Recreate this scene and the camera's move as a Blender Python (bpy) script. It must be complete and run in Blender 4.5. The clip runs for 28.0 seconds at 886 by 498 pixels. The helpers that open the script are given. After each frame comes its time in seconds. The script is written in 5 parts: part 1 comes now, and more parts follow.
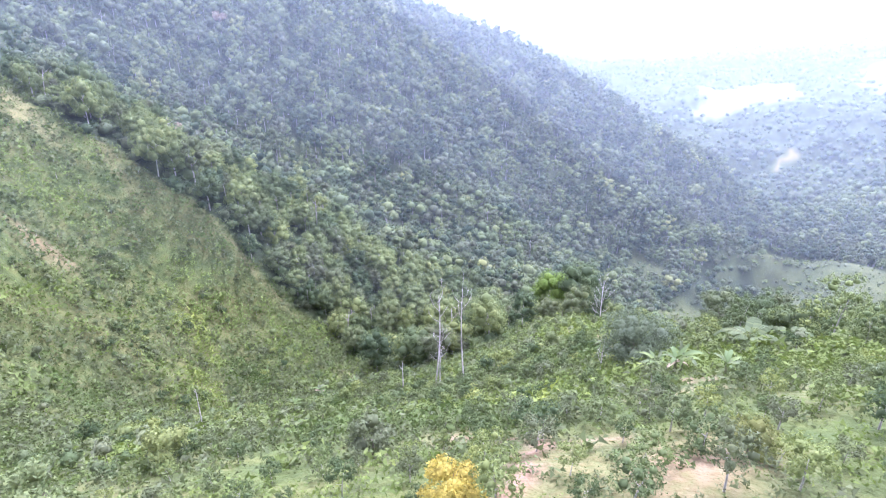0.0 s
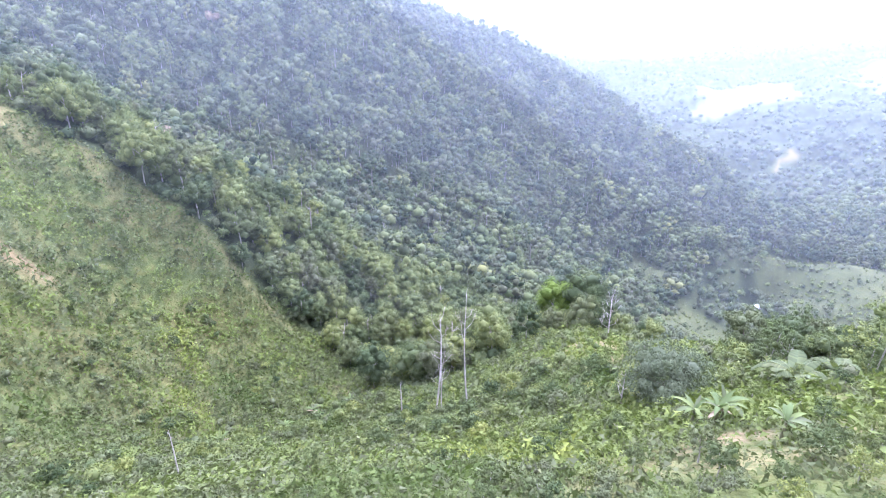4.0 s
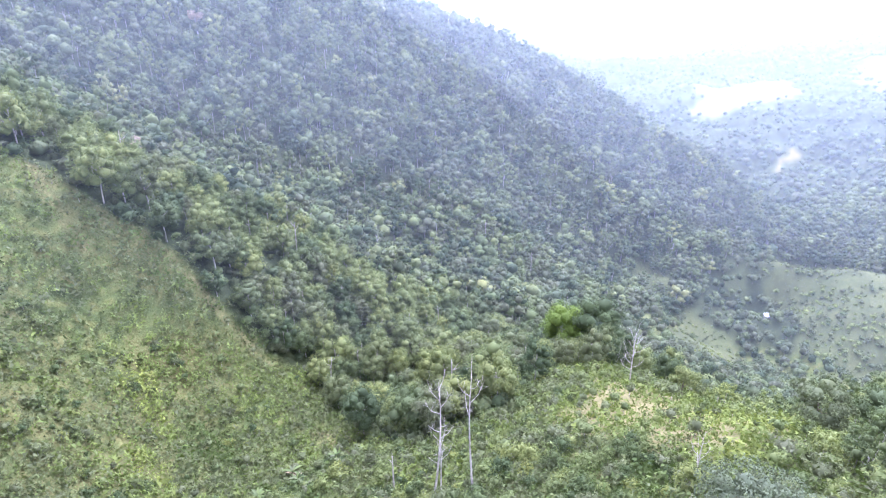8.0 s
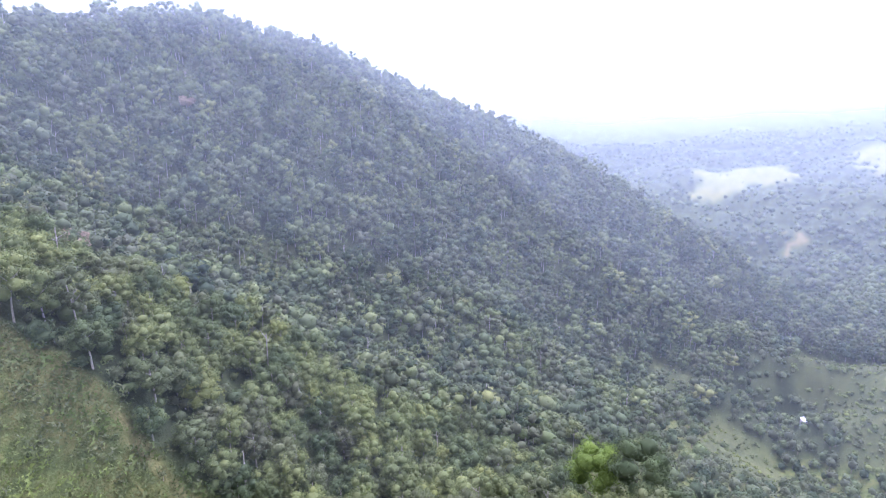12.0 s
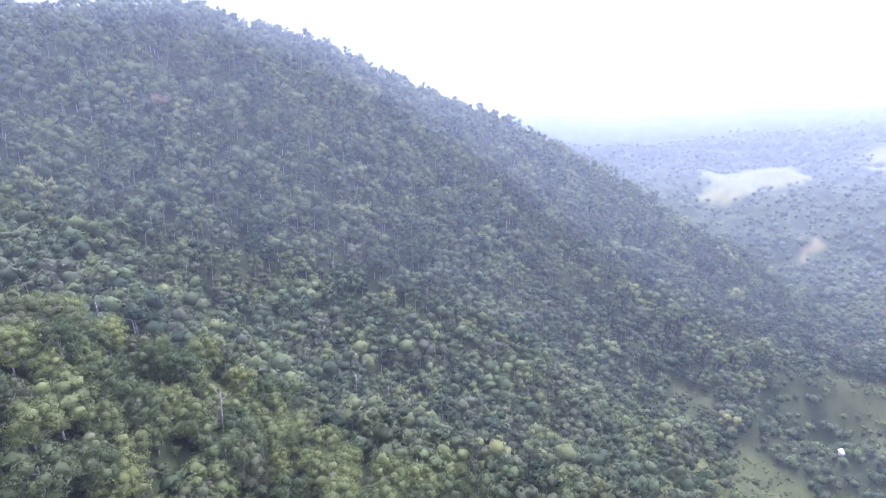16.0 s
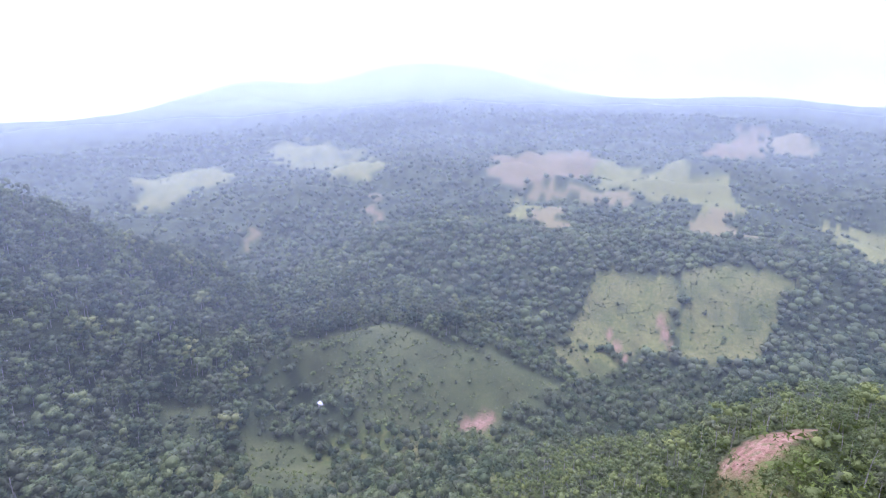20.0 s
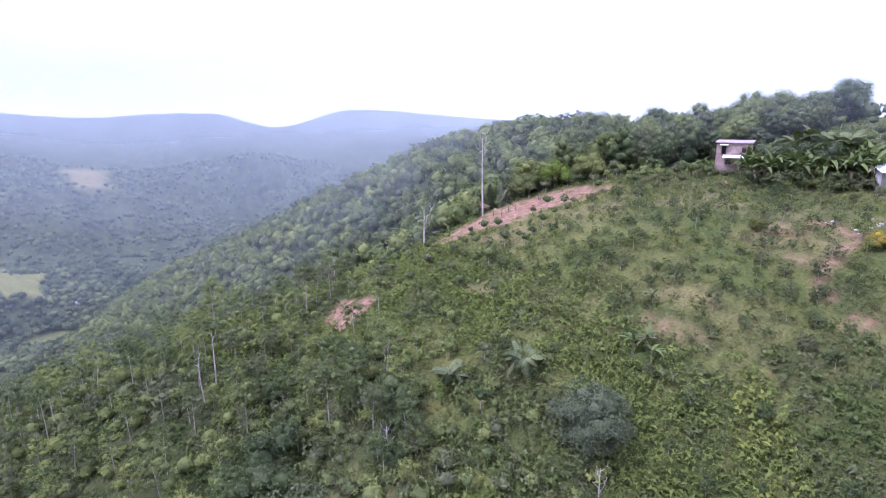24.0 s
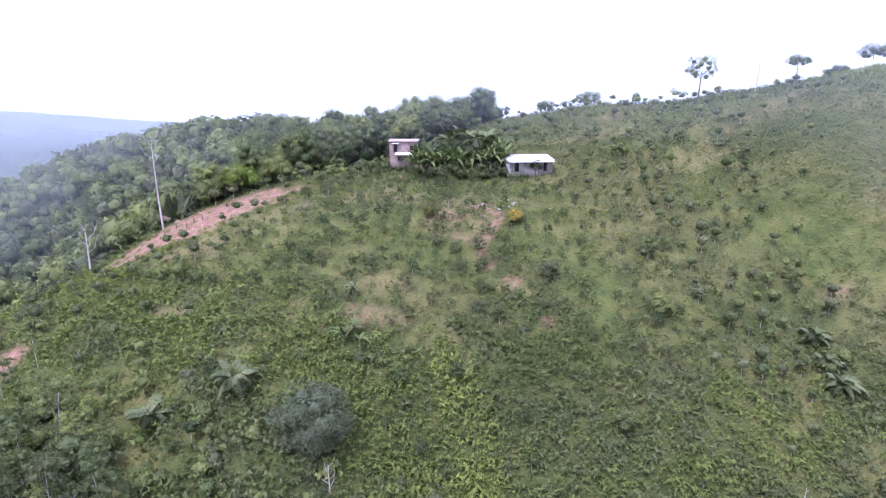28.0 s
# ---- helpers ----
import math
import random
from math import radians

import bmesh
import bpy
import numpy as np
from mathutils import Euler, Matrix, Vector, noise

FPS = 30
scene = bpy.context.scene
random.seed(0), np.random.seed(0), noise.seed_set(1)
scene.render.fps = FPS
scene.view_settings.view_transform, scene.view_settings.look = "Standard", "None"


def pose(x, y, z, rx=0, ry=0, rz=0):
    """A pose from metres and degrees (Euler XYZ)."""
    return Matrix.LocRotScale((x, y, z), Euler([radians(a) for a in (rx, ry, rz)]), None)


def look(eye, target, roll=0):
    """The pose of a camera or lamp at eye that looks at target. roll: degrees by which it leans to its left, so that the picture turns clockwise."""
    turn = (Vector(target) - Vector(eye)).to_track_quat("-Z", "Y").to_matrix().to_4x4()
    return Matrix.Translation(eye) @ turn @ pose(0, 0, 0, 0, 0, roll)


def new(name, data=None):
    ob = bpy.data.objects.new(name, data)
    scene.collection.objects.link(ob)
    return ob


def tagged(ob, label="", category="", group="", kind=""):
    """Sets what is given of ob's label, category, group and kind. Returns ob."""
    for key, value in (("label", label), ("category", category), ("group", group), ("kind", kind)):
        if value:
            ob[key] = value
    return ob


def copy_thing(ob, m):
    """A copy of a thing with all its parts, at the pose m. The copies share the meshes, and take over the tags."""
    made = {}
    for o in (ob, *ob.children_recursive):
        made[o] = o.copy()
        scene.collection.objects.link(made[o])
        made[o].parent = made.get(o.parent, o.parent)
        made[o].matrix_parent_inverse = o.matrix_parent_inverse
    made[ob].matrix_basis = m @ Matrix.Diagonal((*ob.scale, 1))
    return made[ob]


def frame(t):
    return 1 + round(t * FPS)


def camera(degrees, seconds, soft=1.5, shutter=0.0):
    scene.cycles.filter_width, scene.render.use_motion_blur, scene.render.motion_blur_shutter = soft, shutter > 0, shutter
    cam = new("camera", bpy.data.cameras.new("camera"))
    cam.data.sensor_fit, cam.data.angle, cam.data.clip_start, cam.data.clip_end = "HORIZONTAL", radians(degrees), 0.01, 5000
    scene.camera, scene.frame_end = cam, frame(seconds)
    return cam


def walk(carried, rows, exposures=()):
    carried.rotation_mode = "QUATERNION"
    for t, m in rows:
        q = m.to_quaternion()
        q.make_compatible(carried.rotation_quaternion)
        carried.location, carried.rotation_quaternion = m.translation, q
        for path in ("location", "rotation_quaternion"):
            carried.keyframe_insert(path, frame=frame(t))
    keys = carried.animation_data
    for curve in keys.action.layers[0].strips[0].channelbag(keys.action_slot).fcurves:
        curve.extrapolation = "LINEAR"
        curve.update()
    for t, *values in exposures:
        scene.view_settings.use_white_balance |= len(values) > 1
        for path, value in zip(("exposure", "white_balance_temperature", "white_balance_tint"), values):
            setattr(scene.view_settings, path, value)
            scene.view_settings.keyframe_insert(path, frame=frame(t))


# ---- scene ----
# The camera: a small drone that flies out over the valley, tilts up and turns back to the hill it came from.
cam = camera(78.0, 28.0, soft=1.2)
walk(cam, [
    (0, pose(0.80, 0.00, 2.00, 67.30, -0.17, 2.27)),
    (1, pose(0.60, 1.50, 1.90, 67.31, -0.19, 2.20)),
    (2, pose(0.40, 3.10, 1.80, 67.34, -0.23, 2.12)),
    (3, pose(0.10, 5.10, 1.70, 67.34, -0.15, 2.03)),
    (3.5, pose(0.00, 6.30, 1.60, 67.32, -0.12, 2.00)),
    (5.5, pose(-0.60, 13.00, 1.60, 67.31, -0.09, 1.76)),
    (6, pose(-0.70, 15.20, 1.60, 67.26, -0.03, 1.67)),
    (7, pose(-1.00, 20.30, 1.70, 67.21, -0.01, 1.55)),
    (8, pose(-1.10, 26.30, 1.60, 67.19, 0.13, 1.42)),
    (9, pose(-1.10, 33.80, 1.40, 67.14, 0.16, 1.41)),
    (9.5, pose(-0.90, 38.10, 1.20, 74.88, -0.06, 1.52)),
    (10, pose(-0.90, 42.00, 0.90, 75.33, 0.05, 1.57)),
    (11, pose(-1.50, 49.30, 0.50, 75.43, 0.09, 1.48)),
    (12, pose(-2.10, 57.00, 0.10, 75.47, 0.07, 1.37)),
    (12.5, pose(-2.20, 61.00, -0.00, 75.48, 0.07, 1.31)),
    (14.5, pose(-2.50, 78.00, -0.30, 75.49, 0.04, 1.33)),
    (15.5, pose(-2.90, 87.20, -0.40, 75.48, 0.04, 1.35)),
    (16.5, pose(-3.30, 96.20, -0.30, 75.45, 0.07, 1.40)),
    (17, pose(-3.20, 100.00, -0.10, 75.48, 0.13, 0.27)),
    (17.5, pose(-2.90, 102.80, -0.00, 75.53, 0.14, -5.49)),
    (18, pose(-2.50, 104.90, -0.00, 75.57, 0.07, -13.81)),
    (18.5, pose(-1.80, 106.40, -0.10, 75.71, 0.04, -23.34)),
    (19, pose(-1.30, 107.50, -0.20, 75.76, -0.07, -33.76)),
    (19.5, pose(-0.90, 108.00, -0.40, 75.82, -0.07, -43.11)),
    (20, pose(-0.80, 108.40, -0.60, 75.90, -0.06, -53.71)),
    (20.5, pose(-0.70, 108.90, -0.70, 75.98, -0.08, -65.04)),
    (21, pose(-0.60, 109.30, -0.80, 76.06, -0.10, -77.29)),
    (21.5, pose(-0.40, 109.80, -0.80, 76.14, -0.09, -88.77)),
    (22, pose(-0.20, 110.20, -0.80, 76.18, -0.17, -99.33)),
    (22.5, pose(0.10, 110.70, -0.80, 76.25, -0.15, -110.41)),
    (24.5, pose(0.90, 111.40, -0.80, 76.23, 0.03, -150.61)),
    (25, pose(1.00, 111.40, -0.80, 76.25, 0.09, -160.31)),
    (25.5, pose(0.90, 111.40, -0.80, 76.32, -0.05, -167.94)),
    (26, pose(0.90, 111.40, -0.80, 76.31, -0.08, -169.38)),
    (26.5, pose(0.90, 111.40, -0.70, 76.30, 0.01, -170.81)),
    (27, pose(0.90, 111.40, -0.70, 76.36, -0.04, -172.15)),
    (27.5, pose(0.90, 111.40, -0.70, 76.37, -0.03, -172.54)),
    (28, pose(0.90, 111.40, -0.70, 76.40, -0.02, -172.70)),
], exposures=[(0, 1.95, 5100, 33), (9, 1.97, 5100, 33), (11, 1.45, 5200, 36), (17, 1.2, 5150, 36), (20, 0.75, 5100, 35), (24.5, 0.64, 5150, 38), (28, 0.76, 5150, 38)])

# ---- world, sun ----
world = bpy.data.worlds.new("overcast_sky")
scene.world = world
world.use_nodes = True
wn = world.node_tree
wn.nodes.clear()
SUN_EL, SUN_ROT = radians(58), radians(20)
sky = wn.nodes.new("ShaderNodeTexSky")
sky.sky_type, sky.sun_disc = "NISHITA", False
sky.sun_elevation, sky.sun_rotation = SUN_EL, SUN_ROT
sky_bg = wn.nodes.new("ShaderNodeBackground")
sky_bg.inputs["Strength"].default_value = 0.10
wn.links.new(sky.outputs[0], sky_bg.inputs[0])
cloud_bg = wn.nodes.new("ShaderNodeBackground")
cloud_bg.inputs["Color"].default_value = (1.0, 0.985, 1.0, 1)
cloud_bg.inputs["Strength"].default_value = 1.3
sky_mix = wn.nodes.new("ShaderNodeMixShader")
sky_mix.inputs[0].default_value = 0.9
wn.links.new(sky_bg.outputs[0], sky_mix.inputs[1])
wn.links.new(cloud_bg.outputs[0], sky_mix.inputs[2])
wout = wn.nodes.new("ShaderNodeOutputWorld")
wn.links.new(sky_mix.outputs[0], wout.inputs[0])

sun_data = bpy.data.lights.new("sun", "SUN")
sun_data.energy, sun_data.angle, sun_data.color = 2.5, radians(10), (1.0, 0.95, 0.88)
sun = new("sun", sun_data)
sun.matrix_world = look((0, 0, 0), (-math.sin(SUN_ROT) * math.cos(SUN_EL), -math.cos(SUN_ROT) * math.cos(SUN_EL), -math.sin(SUN_EL)))

# ---- terrain plan ----
# Crests, slopes and streams of the hills as short lines (x, y, z); the ground is drawn smoothly through them.
HOUSE_HILL = [(-284, -208, 34), (-193, -143, 26), (-100, -62, 12), (-52, -60, 4), (-12, -48, 1.5), (25, -48.2, -4.5), (66, -52, -8), (100, -44, -8), (141, -71, -13), (108, -60, -10),
              (-2.6, -8, -12.6), (26.7, -17.6, -12.7), (-74, -15, 5), (37.3, -127.2, -30), (-100, -220, 0), (104, -167, -50)]
HOUSE_SLOPE = [(0.5, 19, -18.6), (4, 24.4, -21), (8.6, 56.5, -45.5), (20.5, 45, -29), (2, 92, -65), (69.6, 9.4, -22), (68.3, 24.4, -25), (70.3, 50, -37), (58, 100, -64), (70, 118, -82),
               (-30, 40, -35), (-16, 50, -42), (-11.7, 4.8, -15), (40.4, 14.9, -16.5), (14, 22, -17.5)]
SPUR = [(30, 78, -44), (37, 108, -61), (42, 140, -78), (46, 178, -106), (76, 182, -126)]
SHOULDER = [(96, 60, -41), (118, 92, -56), (100, 115, -57.5), (126, 62, -57), (111, 53, -48), (96, 35, -39), (78, 26, -30), (165, 26, -79), (141, 0, -62), (112, -11, -43),
            (295, -38, -86), (262, -55, -66), (235, -68, -49), (205, -73, -36), (170, -73, -22), (400, -60, -115),
            (150, 130, -92), (215, 60, -112), (84, 140, -96)]
GULLY = [(-41.8, 16.2, -24), (-41.6, 34.5, -40), (-47, 62, -55), (-43, 85, -72), (-28, 112, -84), (-12, 140, -94), (6, 180, -108), (30, 220, -125),
         (75, 280, -152), (130, 350, -180), (200, 350, -215)]
FIELD = [(-69, 92, -74), (-80, 132, -72), (-66, 62, -52), (-80, 100, -57), (-74, 158, -58), (-97, 157, -38), (-126, 152, -17), (-77.9, 26.8, -24), (-100, 90, -30),
         (-59, 3.4, -12), (-180, 120, 12), (-140.2, 37.3, 8)]
MOUNTAIN = [(-198, 342, -40), (-152, 358, -51), (-75, 325, -103), (-19, 279, -122), (10, 285, -135), (60, 382, -168), (133, 412, -200), (184, 386, -212), (198, 465, -186),
            (194, 520, -158), (163, 560, -125), (332, 581, -196), (28, 368, -132), (-183, 411, -10), (242, 408, -222), (268, 458, -214), (250, 462, -190), (160, 450, -195),
            (92, 520, -116), (-114, 212, -50), (-65, 200, -72), (-52, 232, -90), (-3, 270, -126), (-50, 170, -92), (-48, 265, -104), (40, 250, -128), (-230, 330, -14), (-300, 250, 40),
            (-330, 120, 60), (175, 425, -192), (260, 564, -142), (163, 640, -84), (83, 691, -46), (-7, 682, -12), (-73, 658, 10), (-138, 616, 40), (-195, 567, 56), (-226, 538, 64),
            (-273, 513, 57), (-327, 488, 52), (312, 676, -217), (196, 768, -159), (100, 830, -121), (-8, 820, -87), (-88, 790, -65), (-166, 739, -35), (-234, 679, -19),
            (-271, 644, -11), (-328, 613, -18), (-392, 583, -23), (-420, 560, 60)]
VALLEY = [(261, 445, -175), (291, 411, -175), (317, 377, -176), (338, 322, -181), (347, 285, -191), (349, 259, -200), (257, 361, -188), (287, 290, -209), (229, 376, -194),
          (330, 120, -150), (390, 205, -205), (350, 60, -150), (230, 200, -165), (300, 180, -195)]
FAR = [(485, 856, -183), (589, 1017, -154), (724, 1225, -120), (921, 1528, -68), (553, 746, -174), (672, 883, -146), (826, 1060, -114), (1050, 1318, -64), (418, 473, -188),
       (475, 522, -157), (600, 631, -164), (729, 744, -137), (897, 889, -108), (1140, 1101, -61), (461, 409, -187), (524, 450, -156), (662, 540, -163), (805, 632, -136),
       (989, 752, -107), (1257, 926, -60), (498, 342, -187), (566, 373, -156), (715, 443, -163), (869, 515, -136), (1069, 608, -107), (1359, 743, -60), (401, 232, -228),
       (432, 241, -220), (463, 251, -216), (525, 270, -187), (597, 292, -156), (755, 340, -163), (917, 390, -136), (1128, 454, -107), (1434, 548, -60), (418, 176, -230),
       (450, 181, -222), (483, 186, -218), (548, 196, -188), (623, 208, -157), (787, 234, -164), (957, 261, -138), (1177, 296, -108), (1496, 346, -61), (604, 109, -205),
       (687, 109, -171), (868, 109, -179), (1055, 109, -150), (1297, 109, -117), (1649, 109, -66), (667, -8, -230), (759, -25, -192), (959, -60, -200), (1165, -96, -168),
       (1433, -143, -132), (1821, -212, -74), (1042, -291, -229), (1266, -377, -193), (1556, -488, -151), (1979, -650, -85), (1045, -544, -253), (1269, -684, -212),
       (1560, -866, -166), (1984, -1131, -94), (258, 1073, -205), (313, 1280, -172), (385, 1548, -135), (490, 1939, -76), (383, 972, -194), (466, 1157, -163), (573, 1397, -127),
       (728, 1747, -72), (-196, 2350, -40), (391, 2325, -30), (951, 2148, 0), (1291, 1952, 110), (1506, 1781, 105), (1672, 1615, 170), (1908, 1301, 160), (2055, 1024, 75),
       (2201, 577, 45), (2238, 344, 48), (2250, 109, 15), (2216, -282, 18), (2071, -770, -8), (1949, -1016, -5), (1724, -1337, 10), (1446, -1615, 0), (1125, -1840, -25),
       (391, -2107, -25), (-478, 2817, -130), (192, 2852, -124), (850, 2724, -104), (1457, 2441, -13), (1978, 2019, 58), (2382, 1484, 49), (2643, 867, -35), (2748, 205, -64),
       (2690, -463, -76), (2472, -1097, -97), (2107, -1659, -80), (1616, -2116, -100), (1030, -2441, -115), (383, -2614, -115), (900, -750, -200), (700, -500, -230),
       (200, -500, -160), (700, -1200, -170), (-500, 1000, 20), (-700, 300, 120), (-500, -300, 40), (-700, -2000, -30), (1300, -700, -140), (0, 1100, -200), (100, 900, -190),
       (300, 800, -220)]


def thin_plate(guides):
    """Coefficients of a smooth sheet through the guide points."""
    p = np.array(guides, float)
    p[:, :2] /= 100
    n = len(p)
    d = np.hypot(p[:, None, 0] - p[None, :, 0], p[:, None, 1] - p[None, :, 1])
    k = d * d * np.log(np.maximum(d, 1e-6)) + np.eye(n) * 0.02
    q = np.c_[np.ones(n), p[:, :2]]
    a = np.block([[k, q], [q.T, np.zeros((3, 3))]])
    return p, np.linalg.solve(a, np.r_[p[:, 2], np.zeros(3)])


PLAN, COEF = thin_plate(HOUSE_HILL + HOUSE_SLOPE + SPUR + SHOULDER + GULLY + FIELD + MOUNTAIN + VALLEY + FAR)


def wave(x, y, size, seed):
    """Soft uneven waves, about -1 to 1, for relief at one size."""
    r = np.random.RandomState(seed)
    s = 0
    for i in range(6):
        a, ph, k = r.uniform(0, 6.283), r.uniform(0, 6.283), r.uniform(0.7, 1.5) * 6.283 / size
        s = s + np.sin(k * (x * np.cos(a) + y * np.sin(a)) + ph + 1.3 * np.sin(k * 0.6 * (y * np.cos(a) - x * np.sin(a)) + ph * 2))
    return s / 3.2


def ground_height(x, y):
    x, y = np.asarray(x, float), np.asarray(y, float)
    shape = x.shape
    u, v = x.ravel() / 100, y.ravel() / 100
    z = np.empty(u.shape)
    for i in range(0, len(u), 20000):
        a, b = u[i:i + 20000], v[i:i + 20000]
        d = np.hypot(a[:, None] - PLAN[:, 0], b[:, None] - PLAN[:, 1])
        z[i:i + 20000] = (d * d * np.log(np.maximum(d, 1e-6))) @ COEF[:-3] + COEF[-3] + COEF[-2] * a + COEF[-1] * b
    z = z.reshape(shape)
    far = np.clip((np.hypot(x, y - 100) - 400) / 700, 0, 1)
    far = far * np.clip((2050 - np.hypot(x, y - 100)) / 500, 0.2, 1)
    z = z + wave(x, y, 11, 1) * 0.25 + wave(x, y, 34, 2) * 0.5 + far * (wave(x, y, 150, 3) * 11 + wave(x, y, 330, 4) * 13 * far)
    return z


def spread(n, near, reach, power):
    """Grid lines: close together in the middle, wider apart outwards."""
    s = np.linspace(-1, 1, n)
    return near * s + np.sign(s) * (reach - near) * np.abs(s) ** power


# ---- land cover ----
# Where the woods stand: outlines on the plan.
FOREST_EDGE = [(-500, 172), (-150, 170), (-134, 164), (-120, 155), (-97, 158), (-74, 160), (-58, 160), (-42, 156), (-20, 125), (-4, 116), (10, 122), (20, 140), (26, 165), (34, 200), (50, 240), (75, 282), (125, 352),
               (170, 400), (205, 440), (248, 462), (285, 420), (330, 345), (420, 345)]
MOUNTAIN_BACK = [(-500, 520), (-327, 515), (-273, 540), (-226, 565), (-138, 645), (-73, 685), (-7, 710), (83, 718), (163, 668), (260, 592), (420, 600)]
SPUR_WOOD = [(37.2, 74.2), (42.8, 63.9), (53.1, 56.4), (67.7, 47.5), (84.7, 36), (101.7, 30.6), (108, 14), (150, -10), (262, -66), (420, -60), (320, 130), (220, 200), (120, 200), (74, 200), (60, 176), (58, 136), (56, 108), (50, 88), (44, 76)]
TOP_WOOD = [(81.8, 15.3), (69.1, 6.3), (56.2, -1.8), (41.9, -14.2), (22.5, -32.4), (5.2, -51.3), (7.1, -76.3), (60, -125), (170, -110), (262, -66), (150, -10)]
SLOPE_FIELD = [(549, 312), (579, 236), (486, 210), (462, 260), (439, 307), (490, 298)]
UPPER_FIELD = [(597, 233), (642, 187), (666, 140), (582, 137), (512, 143), (487, 204)]
FOOT_FIELD = [(431, 309), (456, 258), (446, 233), (397, 264), (400, 285)]
RED_FIELD = [(882, 655), (1108, 763), (1186, 677), (1190, 568), (1010, 500), (885, 536), (866, 591)]
LIME_FIELD = [(1190, 568), (1125, 356), (1101, 280), (994, 284), (939, 356), (959, 459)]
PALE_FIELD = [(867, 570), (939, 452), (930, 354), (875, 389), (860, 526)]
TAN_FIELD = [(806, 516), (842, 477), (706, 415), (685, 452)]
NARROW_FIELD = [(838, 569), (852, 543), (718, 477), (713, 500)]
STUBBLE_FIELD = [(854, 287), (920, 251), (810, 182), (769, 269)]
GREEN_FIELD = [(978, 323), (1079, 277), (936, 219), (866, 289)]
WEST_FIELD = [(763, 935), (968, 1045), (906, 960), (760, 853), (745, 896)]
BACK_FIELD = [(960, 1310), (1016, 1251), (977, 1080), (954, 1047), (776, 982), (710, 1010)]
SCAR_FIELD = [(680, 760), (690, 737), (637, 689), (582, 674)]
GLADE_FIELD = [(416, 471), (418, 438), (391, 406), (393, 438)]
BEND_FIELD = [(1017, 125), (995, 59), (873, -64), (800, -80), (748, -56), (772, 29), (812, 74)]
SIDE_FIELD = [(1232, -6), (1274, -58), (1204, -60), (1128, -8)]
EAST_FIELD = [(746, 46), (756, 8), (717, 18), (706, 48)]
BARE_FIELD = [(1410, 381), (1606, 344), (1617, 280), (1363, 259), (1256, 344)]
TOP_FIELD = [(1605, 270), (1654, 184), (1518, 159), (1379, 254)]
BOTTOM_FIELD = [(678, -29), (685, -65), (656, -69), (650, -37)]
END_FIELD = [(1688, -377), (1592, -458), (1384, -378), (1444, -312)]
HILL_FIELD = [(491, 1202), (664, 1322), (706, 1232), (638, 1123), (536, 1099), (428, 1050)]
BRIGHT_FIELD = [(490, 885), (513, 853), (476, 794), (454, 808)]
CREST_FIELD = [(898, 1322), (1014, 1212), (952, 1103), (745, 1081)]
KNOB_FIELD = [(863, 1016), (946, 971), (863, 877), (780, 914)]
LEDGE_FIELD = [(418, 467), (416, 424), (388, 408), (397, 451)]
SLOPE_FIELD = [(546, 311), (579, 236), (486, 210), (462, 260), (439, 307), (490, 298)]
UPPER_FIELD = [(597, 233), (642, 187), (663, 140), (584, 137), (512, 143), (487, 204)]
FOOT_FIELD = [(431, 309), (456, 258), (446, 233), (397, 264), (400, 285)]
RED_FIELD = [(875, 650), (1000, 699), (1178, 673), (1190, 568), (1085, 529), (880, 534), (863, 590)]
LIME_FIELD = [(1190, 568), (1134, 358), (1098, 280), (973, 280), (893, 344), (934, 450)]
PALE_FIELD = [(864, 569), (911, 441), (887, 342), (867, 386), (860, 526)]
TAN_FIELD = [(780, 502), (847, 479), (714, 418), (693, 456)]
NARROW_FIELD = [(841, 570), (854, 544), (718, 477), (708, 497)]
STUBBLE_FIELD = [(842, 284), (884, 246), (816, 183), (789, 273)]
GREEN_FIELD = [(964, 320), (1079, 277), (894, 214), (849, 286)]
WEST_FIELD = [(763, 935), (973, 1050), (825, 885), (764, 857), (752, 902)]
BACK_FIELD = [(876, 1205), (1030, 1267), (990, 1093), (964, 1057), (782, 989), (762, 1076)]
SCAR_FIELD = [(733, 812), (756, 797), (648, 699), (580, 672)]
GLADE_FIELD = [(416, 471), (418, 438), (391, 406), (393, 438)]
BEND_FIELD = [(1023, 125), (1010, 58), (810, -51), (771, -74), (734, -53), (772, 29), (847, 73)]
SIDE_FIELD = [(1179, -2), (1239, -53), (1092, -44), (1057, -1)]
EAST_FIELD = [(743, 46), (753, 8), (711, 19), (697, 48)]
BARE_FIELD = [(1283, 356), (1606, 344), (1608, 279), (1289, 251), (1141, 323)]
TOP_FIELD = [(1602, 270), (1537, 179), (1488, 158), (1302, 245)]
BOTTOM_FIELD = [(673, -28), (682, -64), (653, -68), (644, -36)]
END_FIELD = [(1670, -372), (1665, -484), (1378, -376), (1378, -293)]
HILL_FIELD = [(491, 1202), (673, 1338), (706, 1232), (624, 1100), (534, 1097), (474, 1150)]
BRIGHT_FIELD = [(490, 885), (503, 838), (474, 792), (456, 811)]
CREST_FIELD = [(860, 1271), (1042, 1243), (973, 1125), (771, 1114)]
KNOB_FIELD = [(802, 951), (952, 977), (827, 845), (772, 905)]
LEDGE_FIELD = [(418, 467), (416, 424), (388, 408), (399, 453)]
SLOPE_FIELD = [(549, 312), (579, 236), (486, 210), (462, 260), (439, 307), (490, 298)]
UPPER_FIELD = [(597, 233), (642, 187), (663, 140), (584, 137), (512, 143), (487, 204)]
